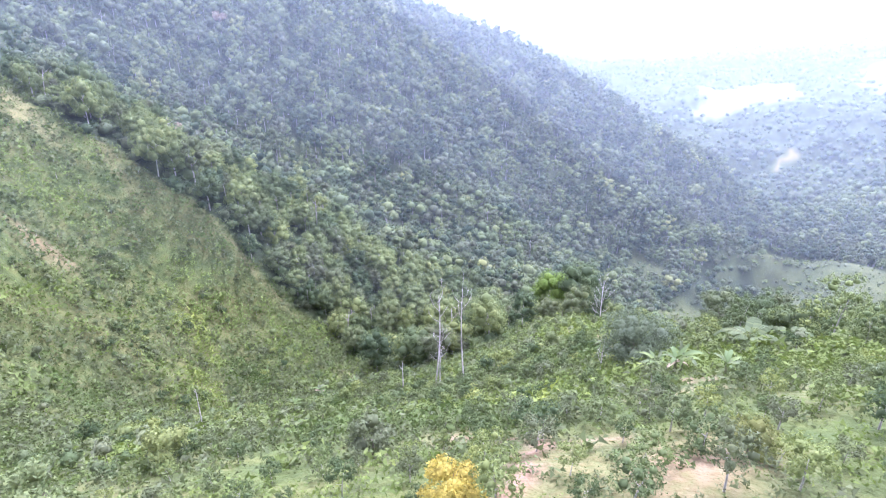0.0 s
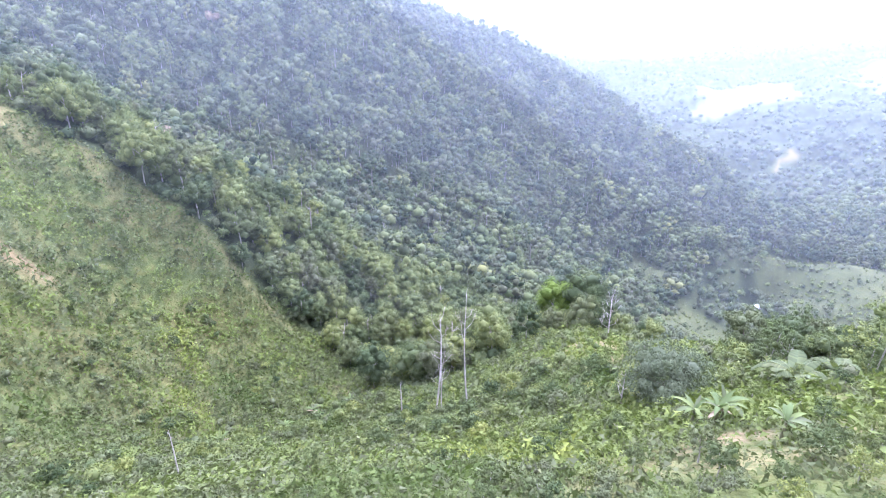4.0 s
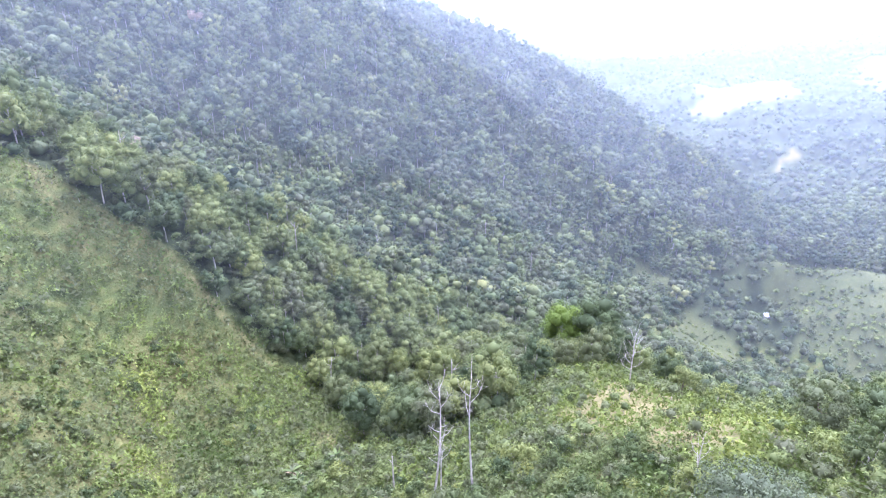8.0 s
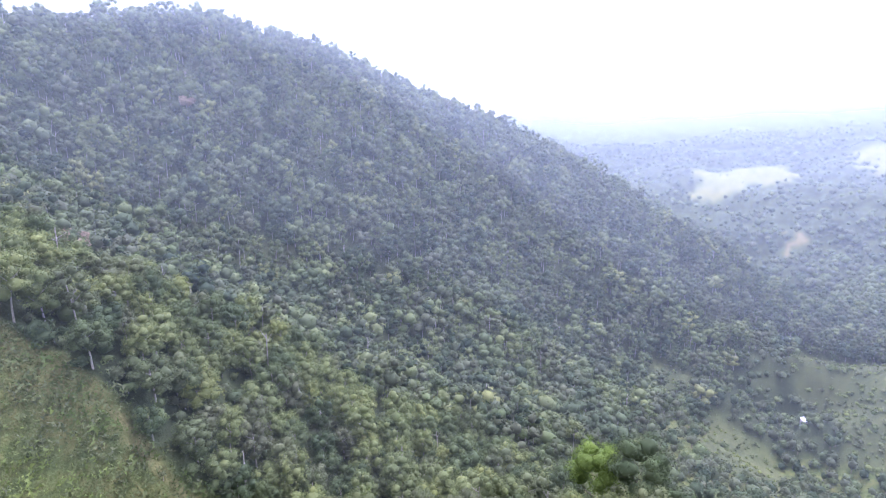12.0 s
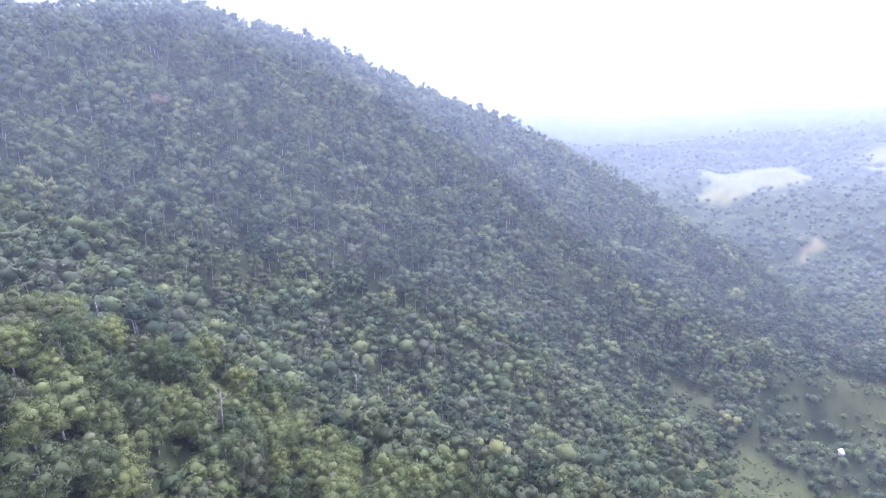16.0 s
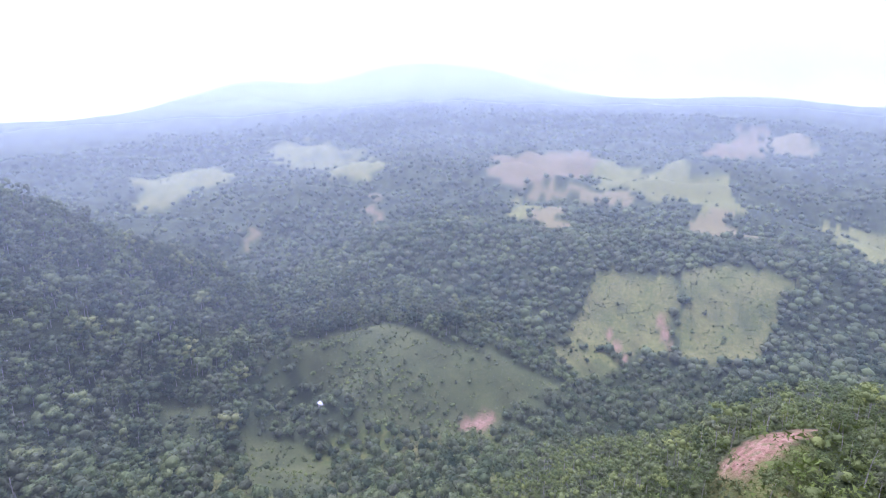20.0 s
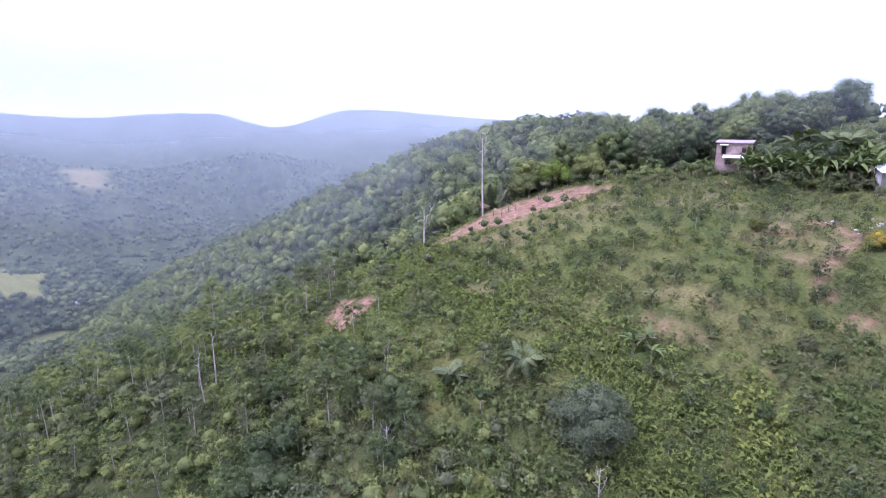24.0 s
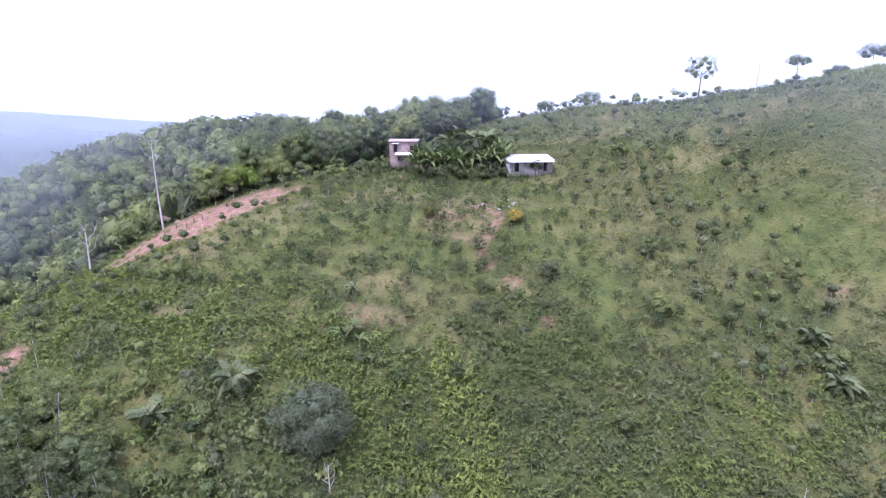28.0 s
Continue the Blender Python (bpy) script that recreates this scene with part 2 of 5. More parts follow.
FOOT_FIELD = [(431, 309), (456, 258), (446, 233), (397, 264), (400, 285)]
RED_FIELD = [(875, 650), (1013, 706), (1186, 677), (1190, 568), (1080, 527), (880, 534), (863, 590)]
LIME_FIELD = [(1190, 568), (1134, 358), (1104, 281), (976, 281), (901, 346), (940, 452)]
PALE_FIELD = [(864, 569), (914, 442), (895, 345), (870, 387), (860, 526)]
TAN_FIELD = [(783, 504), (850, 480), (714, 418), (638, 429)]
NARROW_FIELD = [(838, 569), (854, 544), (718, 477), (708, 497)]
STUBBLE_FIELD = [(845, 285), (890, 246), (812, 182), (786, 272)]
GREEN_FIELD = [(967, 321), (1082, 277), (900, 215), (852, 286)]
WEST_FIELD = [(763, 935), (968, 1045), (830, 889), (762, 855), (750, 900)]
BACK_FIELD = [(919, 1259), (1028, 1265), (983, 1087), (958, 1051), (784, 991), (762, 1076)]
SCAR_FIELD = [(714, 793), (749, 791), (646, 697), (580, 672)]
GLADE_FIELD = [(416, 471), (415, 437), (391, 406), (393, 438)]
BEND_FIELD = [(1017, 125), (1004, 59), (888, -66), (780, -76), (737, -53), (772, 29), (844, 73)]
SIDE_FIELD = [(1196, -3), (1242, -54), (1104, -46), (1072, -2)]
EAST_FIELD = [(743, 46), (756, 8), (714, 19), (697, 48)]
BARE_FIELD = [(1316, 363), (1609, 345), (1614, 280), (1301, 252), (1212, 336)]
TOP_FIELD = [(1605, 270), (1546, 180), (1494, 158), (1329, 248)]
BOTTOM_FIELD = [(675, -28), (682, -64), (653, -68), (644, -36)]
END_FIELD = [(1670, -372), (1645, -477), (1376, -376), (1375, -292)]
HILL_FIELD = [(491, 1202), (666, 1325), (706, 1232), (627, 1106), (533, 1094), (470, 1142)]
BRIGHT_FIELD = [(488, 883), (504, 841), (474, 792), (456, 811)]
CREST_FIELD = [(871, 1286), (1034, 1234), (960, 1112), (771, 1114)]
KNOB_FIELD = [(865, 1018), (941, 967), (834, 851), (772, 905)]
LEDGE_FIELD = [(418, 467), (416, 424), (388, 408), (399, 453)]
SLOPE_FIELD = [(549, 312), (579, 236), (486, 210), (462, 260), (439, 307), (490, 298)]
UPPER_FIELD = [(597, 233), (642, 187), (663, 140), (584, 137), (512, 143), (487, 204)]
FOOT_FIELD = [(431, 309), (456, 258), (446, 233), (397, 264), (400, 285)]
RED_FIELD = [(875, 650), (1013, 706), (1186, 677), (1190, 568), (1080, 527), (880, 534), (863, 590)]
LIME_FIELD = [(1190, 568), (1134, 358), (1104, 281), (976, 281), (901, 346), (940, 452)]
PALE_FIELD = [(864, 569), (914, 442), (895, 345), (870, 387), (860, 526)]
TAN_FIELD = [(783, 504), (850, 480), (714, 418), (638, 429)]
NARROW_FIELD = [(838, 569), (854, 544), (718, 477), (708, 497)]
STUBBLE_FIELD = [(845, 285), (890, 246), (812, 182), (786, 272)]
GREEN_FIELD = [(967, 321), (1082, 277), (900, 215), (852, 286)]
WEST_FIELD = [(763, 935), (968, 1045), (830, 889), (762, 855), (750, 900)]
BACK_FIELD = [(919, 1259), (1028, 1265), (983, 1087), (958, 1051), (784, 991), (762, 1076)]
SCAR_FIELD = [(714, 793), (749, 791), (646, 697), (580, 672)]
GLADE_FIELD = [(416, 471), (415, 437), (391, 406), (393, 438)]
BEND_FIELD = [(1017, 125), (1004, 59), (888, -66), (780, -76), (737, -53), (772, 29), (844, 73)]
SIDE_FIELD = [(1196, -3), (1242, -54), (1104, -46), (1072, -2)]
EAST_FIELD = [(743, 46), (756, 8), (714, 19), (697, 48)]
BARE_FIELD = [(1316, 363), (1612, 345), (1617, 280), (1301, 252), (1212, 336)]
TOP_FIELD = [(1605, 270), (1546, 180), (1494, 158), (1329, 248)]
BOTTOM_FIELD = [(675, -28), (682, -64), (653, -68), (644, -36)]
END_FIELD = [(1664, -370), (1631, -472), (1376, -376), (1375, -292)]
HILL_FIELD = [(491, 1202), (666, 1325), (706, 1232), (627, 1106), (533, 1094), (470, 1142)]
BRIGHT_FIELD = [(488, 883), (504, 841), (474, 792), (456, 811)]
CREST_FIELD = [(871, 1286), (1034, 1234), (960, 1112), (771, 1114)]
KNOB_FIELD = [(865, 1018), (941, 967), (834, 851), (772, 905)]
LEDGE_FIELD = [(418, 467), (416, 424), (388, 408), (399, 453)]
HOME_FIELD = [(292, 504), (338, 466), (324, 361), (343, 308), (349, 257), (304, 275), (278, 268), (254, 288), (237, 321), (230, 345), (241, 378), (248, 437)]
LOW_FIELD = [(177, 401), (202, 381), (193, 333), (151, 281), (120, 307)]
STRIP_FIELD = [(154, 461), (174, 432), (173, 413), (153, 424), (146, 445)]
GREEN_FIELDS = [SLOPE_FIELD, UPPER_FIELD, FOOT_FIELD, LIME_FIELD, NARROW_FIELD, GREEN_FIELD, WEST_FIELD, BACK_FIELD, GLADE_FIELD, BEND_FIELD, EAST_FIELD, BOTTOM_FIELD, HILL_FIELD, CREST_FIELD, KNOB_FIELD, LEDGE_FIELD, HOME_FIELD, LOW_FIELD, STRIP_FIELD]
DRY_FIELDS = [PALE_FIELD, TAN_FIELD, STUBBLE_FIELD, SIDE_FIELD, TOP_FIELD, END_FIELD, BRIGHT_FIELD]
RED_FIELDS = [RED_FIELD, SCAR_FIELD, BARE_FIELD]
# Bare soil: centre x, y, half length, half width, turn in degrees.
SOIL = [(60, 13.5, 18, 8, 36), (72.6, 48.6, 5.6, 2.8, 100), (77.2, 47.6, 4, 2.2, 110), (104, 113, 8, 4.5, -38), (285, 286, 15, 6, -30), (512, 226, 22, 3, 35), (472, 256, 26, 3, 45), (659, 507, 12, 4, 40),
        (-11.1, 6.3, 1.5, 0.9, 20), (-4.7, 36.3, 0.7, 0.9, 29), (20.3, -5.4, 6, 1.4, 14)]
# The trodden path and worn soil that grass shows through.
PATH = [(5.5, 15.6, 3.6, 1.2, -15), (2.8, 18.3, 1.8, 1.0, 60), (4.4, 22.2, 2.8, 0.6, 65), (5.6, 25.6, 2.2, 0.55, 90), (4.4, 28.4, 1.6, 0.5, -50), (0.5, 30.2, 2.2, 0.35, 10), (12, 20, 4, 1.6, 15), (9, 24.5, 2.6, 1.2, -10), (-95, 112, 5, 2.5, 20), (20, 41, 5, 1.6, 10), (50, 42, 4, 1.2, -10), (-51, 21, 3, 1.2, 20), (-18, -33, 9, 1.0, 8)]
# Thin, worn or dry ground.
DRY = [(19.9, 36, 6, 1.6, 17), (0.3, 31.9, 3, 1.2, 9), (13, 22, 4.5, 2.6, 20), (6.5, 21, 3, 1.8, -20), (-93, 109, 5, 2.5, 20), (-122, 148, 13, 4.5, -15), (-100, 152, 13, 2, -35), (-62, 155, 16, 1.6, -12), (-30, 128, 2, 10, 40),
       (-19.2, -24.8, 10, 3, 9), (-55, -22.3, 40, 0.8, 31), (-37.1, -7.3, 8, 3, 19), (27.8, 10.9, 12, 4, 9), (42.7, 19.3, 8, 3, 29), (-3.5, -2.1, 8, 2, 9), (53.7, 27.1, 6, 3, 9)]
LUSH = [(-70, 124, 13, 3.5, -38), (-62, 108, 7, 3, -30), (37, 106, 10, 28, 8), (27, 94, 10, 16, 20), (5.5, 50, 3, 14, 29), (30, 76, 5, 8, 0)]


def inside(x, y, outline):
    """True where the points lie inside an outline."""
    x, y = np.asarray(x, float), np.asarray(y, float)
    hit = np.zeros(x.shape, bool)
    for (ax, ay), (bx, by) in zip(outline, outline[1:] + outline[:1]):
        if ay != by:
            hit ^= ((ay > y) != (by > y)) & (x < (bx - ax) * (y - ay) / (by - ay) + ax)
    return hit


def spots(x, y, places):
    """0 to 1: how far a point lies inside one of the ragged ovals."""
    x, y = np.asarray(x, float), np.asarray(y, float)
    best = np.zeros(x.shape)
    for cx, cy, a, b, turn in places:
        c, s = math.cos(radians(turn)), math.sin(radians(turn))
        u, v = ((x - cx) * c + (y - cy) * s) / a, ((y - cy) * c - (x - cx) * s) / b
        d = np.hypot(u, v) + 0.22 * wave(u * 3, v * 3, 2.2, int(abs(cx)) + 5)
        best = np.maximum(best, np.clip((1.15 - d) / 0.3, 0, 1))
    return best


def line_y(x, line):
    p = np.array(line, float)
    return np.interp(x, p[:, 0], p[:, 1])


def is_forest(x, y):
    m = (y > line_y(x, FOREST_EDGE) + wave(x, y, 14, 11) * 1.5) & (y < line_y(x, MOUNTAIN_BACK)) & (x < 420)
    return m & ~inside(x, y, HOME_FIELD) & ~inside(x, y, STRIP_FIELD) & ~inside(x, y, LOW_FIELD)


def is_spur_wood(x, y):
    return inside(x + wave(x, y, 17, 12) * 2, y + wave(x, y, 19, 13) * 2, SPUR_WOOD) & (spots(x, y, LUSH) < 0.3) & (spots(x, y, SOIL) < 0.2) & (np.hypot(x - 72, y - 53) > 8) & (np.hypot(x - 97, y - 113) > 8)


def is_top_wood(x, y):
    return inside(x, y, TOP_WOOD)


def in_any(x, y, outlines):
    far = np.clip((np.hypot(x, y - 100) - 350) / 500, 0.2, 1.2)
    rx, ry = x + (wave(x, y, 30, 14) * 5 + wave(x, y, 95, 17) * 16) * far, y + (wave(x, y, 34, 15) * 5 + wave(x, y, 110, 18) * 16) * far
    return np.any([inside(rx, ry, o) for o in outlines], axis=0)


def is_open_far(x, y):
    """Fields on the far hills."""
    return in_any(x, y, GREEN_FIELDS + DRY_FIELDS + RED_FIELDS) | (spots(x, y, SOIL) > 0.3)


def weed_cover(x, y, low=0.3):
    """How thick the weeds stand in the open, 0 to 1."""
    c = np.clip(0.74 + 0.5 * wave(x, y, 9, 64) + 0.35 * wave(x, y, 40, 65) + 0.3 * (y > 38) * (x < 22) + 0.3 * (y < 8), low, 1)
    return c * (1 - 0.95 * spots(x, y, SOIL)) * (1 - 0.75 * spots(x, y, PATH)) * (1 - 0.4 * spots(x, y, DRY)) * (1 - 0.5 * spots(x, y, LUSH[2:4])) * np.where(is_spur_wood(x, y), 0.55, 1.0) * np.where((x > 2) & (x < 46) & (y > 10) & (y < 44), 0.8, 1.0)


# ---- materials ----
def nodes_of(name, rough=0.85):
    m = bpy.data.materials.new(name)
    m.use_nodes = True
    t = m.node_tree
    b = t.nodes["Principled BSDF"]
    b.inputs["Roughness"].default_value = rough
    b.inputs["Specular IOR Level"].default_value = 0.25
    return m, t, b


def noise_at(t, scale, detail=4, coords="Object"):
    tc = t.nodes.new("ShaderNodeTexCoord")
    n = t.nodes.new("ShaderNodeTexNoise")
    n.inputs["Scale"].default_value, n.inputs["Detail"].default_value = scale, detail
    t.links.new(tc.outputs[coords], n.inputs["Vector"])
    return n.outputs["Fac"]


def ramp(t, fac, stops):
    r = t.nodes.new("ShaderNodeValToRGB")
    while len(r.color_ramp.elements) < len(stops):
        r.color_ramp.elements.new(0.5)
    for e, (p, c) in zip(r.color_ramp.elements, stops):
        e.position, e.color = p, (*c, 1)
    t.links.new(fac, r.inputs["Fac"])
    return r.outputs["Color"]


def blend(t, fac, a, b, mode="MIX"):
    m = t.nodes.new("ShaderNodeMix")
    m.data_type, m.blend_type = "RGBA", mode
    for i, v in ((0, fac), (6, a), (7, b)):
        if isinstance(v, (int, float)):
            m.inputs[i].default_value = v
        elif isinstance(v, tuple):
            m.inputs[i].default_value = (*v, 1)
        else:
            t.links.new(v, m.inputs[i])
    return m.outputs[2]


def math_node(t, op, a, b):
    m = t.nodes.new("ShaderNodeMath")
    m.operation = op
    for i, v in ((0, a), (1, b)):
        if isinstance(v, (int, float)):
            m.inputs[i].default_value = v
        else:
            t.links.new(v, m.inputs[i])
    return m.outputs[0]


def bump(t, b, fac, distance, strength=0.6):
    n = t.nodes.new("ShaderNodeBump")
    n.inputs["Strength"].default_value, n.inputs["Distance"].default_value = strength, distance
    t.links.new(fac, n.inputs["Height"])
    t.links.new(n.outputs[0], b.inputs["Normal"])


def attribute(t, name):
    a = t.nodes.new("ShaderNodeAttribute")
    a.attribute_name = name
    return a


def ground_material():
    m, t, b = nodes_of("hillside_grass_and_soil", 0.95)
    cover = attribute(t, "cover")
    part_of = t.nodes.new("ShaderNodeSeparateColor")
    t.links.new(cover.outputs["Color"], part_of.inputs[0])
    soil, dry, wood = part_of.outputs
    fine, mid, wide = noise_at(t, 2.2, 8), noise_at(t, 0.3, 9), noise_at(t, 0.035, 5)
    grass = ramp(t, mid, [(0.3, (0.054, 0.080, 0.024)), (0.5, (0.084, 0.111, 0.032)), (0.68, (0.126, 0.138, 0.046))])
    worn = ramp(t, fine, [(0.42, (0.125, 0.145, 0.055)), (0.62, (0.225, 0.150, 0.085))])
    bare = math_node(t, "MULTIPLY", ramp(t, wide, [(0.45, (0, 0, 0)), (0.62, (1, 1, 1))]), 0.3)
    grass = blend(t, bare, grass, worn)
    grass = blend(t, dry, grass, ramp(t, fine, [(0.35, (0.13, 0.135, 0.06)), (0.65, (0.23, 0.19, 0.105))]))
    # Woodland litter; the same dark tone is painted as shade under weeds and on fields.
    litter_and_shade = ramp(t, fine, [(0.35, (0.020, 0.032, 0.014)), (0.7, (0.050, 0.064, 0.026))])
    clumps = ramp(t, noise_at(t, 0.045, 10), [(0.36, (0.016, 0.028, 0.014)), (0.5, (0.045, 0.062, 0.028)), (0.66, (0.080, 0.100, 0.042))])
    litter_and_shade = blend(t, 0.6, litter_and_shade, clumps)
    grass = blend(t, wood, grass, litter_and_shade)
    # Lime grass; its strongest patches paint sunlight onto far fields.
    grass = blend(t, cover.outputs["Alpha"], grass, ramp(t, mid, [(0.3, (0.112, 0.128, 0.040)), (0.7, (0.215, 0.226, 0.074))]))
    earth = ramp(t, noise_at(t, 0.9, 7), [(0.3, (0.17, 0.092, 0.060)), (0.5, (0.28, 0.160, 0.110)), (0.72, (0.36, 0.235, 0.175))])
    ragged = math_node(t, "MULTIPLY", soil, ramp(t, noise_at(t, 0.8, 5), [(0.36, (0.25, 0.25, 0.25)), (0.5, (1, 1, 1))]))
    grass = blend(t, 1.0, grass, (1.08, 1.0, 0.88), "MULTIPLY")
    t.links.new(blend(t, ragged, grass, earth), b.inputs["Base Color"])
    bump(t, b, fine, 0.5, 0.8)
    return m


def leaf_material(name, dark, light, accent, whole=False, glow=0.2):
    """Leaves: one tone a plant, small changes from leaf to leaf, some light through the blades."""
    m, t, b = nodes_of(name, 0.72)
    b.inputs["Specular IOR Level"].default_value = 0.14
    if whole:
        info = t.nodes.new("ShaderNodeObjectInfo")
        tone = info.outputs["Random"]
    else:
        tone = attribute(t, "tone").outputs["Fac"]
    geo = t.nodes.new("ShaderNodeNewGeometry")
    half = tuple((p + q) / 2 for p, q in zip(dark, light))
    dull = tuple(0.35 * p + 0.65 * 0.9 * sum(light) / 3 * k for p, k in zip(light, (0.98, 1.04, 0.82)))
    base = ramp(t, tone, [(0.0, dark), (0.28, half), (0.44, light if whole and dark[0] > 0.1 else dull), (0.56, light), (0.9, tuple((p + q) / 2 for p, q in zip(light, accent))), (1.0, accent)])
    vary = ramp(t, geo.outputs["Random Per Island"], [(0.0, (0.78, 0.78, 0.78)), (0.6, (1, 1, 1)), (1.0, (1.24, 1.2, 1.1))])
    col = blend(t, 1.0, blend(t, 1.0, base, vary, "MULTIPLY"), (1.06, 1.0, 0.88), "MULTIPLY")
    t.links.new(col, b.inputs["Base Color"])
    thin = t.nodes.new("ShaderNodeBsdfTranslucent")
    t.links.new(blend(t, 1.0, col, (1.1, 1.25, 0.6), "MULTIPLY"), thin.inputs["Color"])
    mix = t.nodes.new("ShaderNodeMixShader")
    mix.inputs[0].default_value = glow
    t.links.new(b.outputs[0], mix.inputs[1])
    t.links.new(thin.outputs[0], mix.inputs[2])
    t.links.new(mix.outputs[0], t.nodes["Material Output"].inputs["Surface"])
    return m


def plain(name, dark, light, scale=3.0, rough=0.85, depth=0.03, metal=0.0):
    m, t, b = nodes_of(name, rough)
    n = noise_at(t, scale, 6)
    t.links.new(ramp(t, n, [(0.3, dark), (0.7, light)]), b.inputs["Base Color"])
    b.inputs["Metallic"].default_value = metal
    bump(t, b, n, depth, 0.5)
    return m


def haze_material():
    """Sheet that imitates haze: mostly clear, the rest scatters the light that falls on it."""
    m = bpy.data.materials.new("thin_haze")
    m.use_nodes = True
    t = m.node_tree
    t.nodes.clear()
    out = t.nodes.new("ShaderNodeOutputMaterial")
    clear = t.nodes.new("ShaderNodeBsdfTransparent")
    near, far = t.nodes.new("ShaderNodeBsdfDiffuse"), t.nodes.new("ShaderNodeBsdfTranslucent")
    for n in (near, far):
        n.inputs["Color"].default_value = (0.78, 0.88, 0.98, 1)
    both = t.nodes.new("ShaderNodeMixShader")
    t.links.new(near.outputs[0], both.inputs[1])
    t.links.new(far.outputs[0], both.inputs[2])
    mix = t.nodes.new("ShaderNodeMixShader")
    thick = math_node(t, "MULTIPLY", ramp(t, noise_at(t, 0.006, 3), [(0.25, (0.75, 0.75, 0.75)), (0.75, (1, 1, 1))]), attribute(t, "thick").outputs["Fac"])
    t.links.new(thick, mix.inputs[0])
    t.links.new(clear.outputs[0], mix.inputs[1])
    t.links.new(both.outputs[0], mix.inputs[2])
    t.links.new(mix.outputs[0], out.inputs["Surface"])
    return m


GROUND = ground_material()
HAZE = haze_material()
FOREST_LEAF = leaf_material("forest_leaves", (0.034, 0.056, 0.034), (0.112, 0.150, 0.074), (0.205, 0.232, 0.098))
WOOD_LEAF = leaf_material("young_wood_leaves", (0.056, 0.086, 0.040), (0.136, 0.176, 0.072), (0.225, 0.262, 0.090))
TREE_LEAF = leaf_material("tree_leaves", (0.062, 0.092, 0.048), (0.132, 0.168, 0.076), (0.190, 0.225, 0.085), whole=True)
SHRUB_LEAF = leaf_material("shrub_leaves", (0.062, 0.092, 0.044), (0.122, 0.160, 0.066), (0.215, 0.250, 0.080), whole=True)
WEED_LEAF = leaf_material("weed_leaves", (0.058, 0.092, 0.030), (0.118, 0.160, 0.048), (0.200, 0.245, 0.062))
YELLOW_LEAF = leaf_material("yellow_leaves", (0.28, 0.235, 0.05), (0.32, 0.27, 0.06), (0.36, 0.30, 0.07), whole=True)
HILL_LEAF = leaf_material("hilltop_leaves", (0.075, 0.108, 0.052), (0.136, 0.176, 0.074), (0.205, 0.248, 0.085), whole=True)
OLIVE_LEAF = leaf_material("olive_leaves", (0.13, 0.145, 0.05), (0.15, 0.165, 0.055), (0.17, 0.18, 0.06), whole=True)
LIME_LEAF = leaf_material("lime_leaves", (0.115, 0.175, 0.034), (0.135, 0.20, 0.04), (0.16, 0.23, 0.045), whole=True)
GREY_LEAF = leaf_material("grey_green_leaves", (0.105, 0.135, 0.090), (0.115, 0.145, 0.095), (0.13, 0.16, 0.10), whole=True)
PINK_LEAF = leaf_material("dry_pinkish_leaves", (0.22, 0.175, 0.15), (0.26, 0.21, 0.18), (0.28, 0.23, 0.19), whole=True)
BANANA_LEAF = leaf_material("banana_leaves", (0.092, 0.135, 0.055), (0.115, 0.160, 0.064), (0.150, 0.195, 0.075), whole=True)
PALM_LEAF = leaf_material("palm_fronds", (0.12, 0.155, 0.085), (0.14, 0.18, 0.10), (0.17, 0.20, 0.11), whole=True)
DRY_LEAF = plain("dead_leaves", (0.20, 0.15, 0.09), (0.34, 0.27, 0.18), 2.0)
BARK = plain("pale_bark", (0.20, 0.18, 0.15), (0.42, 0.39, 0.34), 2.5)
DARK_BARK = plain("brown_bark", (0.09, 0.07, 0.05), (0.20, 0.16, 0.12), 3.0)
DEAD_WOOD = plain("bleached_dead_wood", (0.33, 0.29, 0.26), (0.54, 0.49, 0.45), 2.0)


# ---- mesh helpers ----
def mesh_from(name, verts, tris, mats, mat_index=None, tone=None):
    me = bpy.data.meshes.new(name)
    me.vertices.add(len(verts))
    me.vertices.foreach_set("co", np.ascontiguousarray(verts, np.float32).ravel())
    me.loops.add(len(tris) * 3)
    me.loops.foreach_set("vertex_index", np.ascontiguousarray(tris, np.int32).ravel())
    me.polygons.add(len(tris))
    me.polygons.foreach_set("loop_start", np.arange(0, len(tris) * 3, 3, dtype=np.int32))
    for m in mats:
        me.materials.append(m)
    if mat_index is not None:
        me.polygons.foreach_set("material_index", np.ascontiguousarray(mat_index, np.int32))
    if tone is not None:
        a = me.attributes.new("tone", "FLOAT", "POINT")
        a.data.foreach_set("value", np.ascontiguousarray(tone, np.float32))
    me.update(calc_edges=True)
    return me


def part(name, me, parent, label=""):
    ob = new(name, me)
    ob.parent = parent
    if label:
        ob["label"] = label
    return ob


def join(pieces):
    """(verts, tris) pairs into one pair."""
    v, f, n = [], [], 0
    for a, b in pieces:
        v.append(a)
        f.append(b + n)
        n += len(a)
    return np.concatenate(v), np.concatenate(f)


def unit_ball(level):
    bm = bmesh.new()
    bmesh.ops.create_icosphere(bm, subdivisions=level, radius=1)
    bm.verts.ensure_lookup_table()
    v = np.array([p.co[:] for p in bm.verts])
    f = np.array([[q.index for q in p.verts] for p in bm.faces])
    bm.free()
    return v, f


BALL = {1: unit_ball(1), 2: unit_ball(2)}


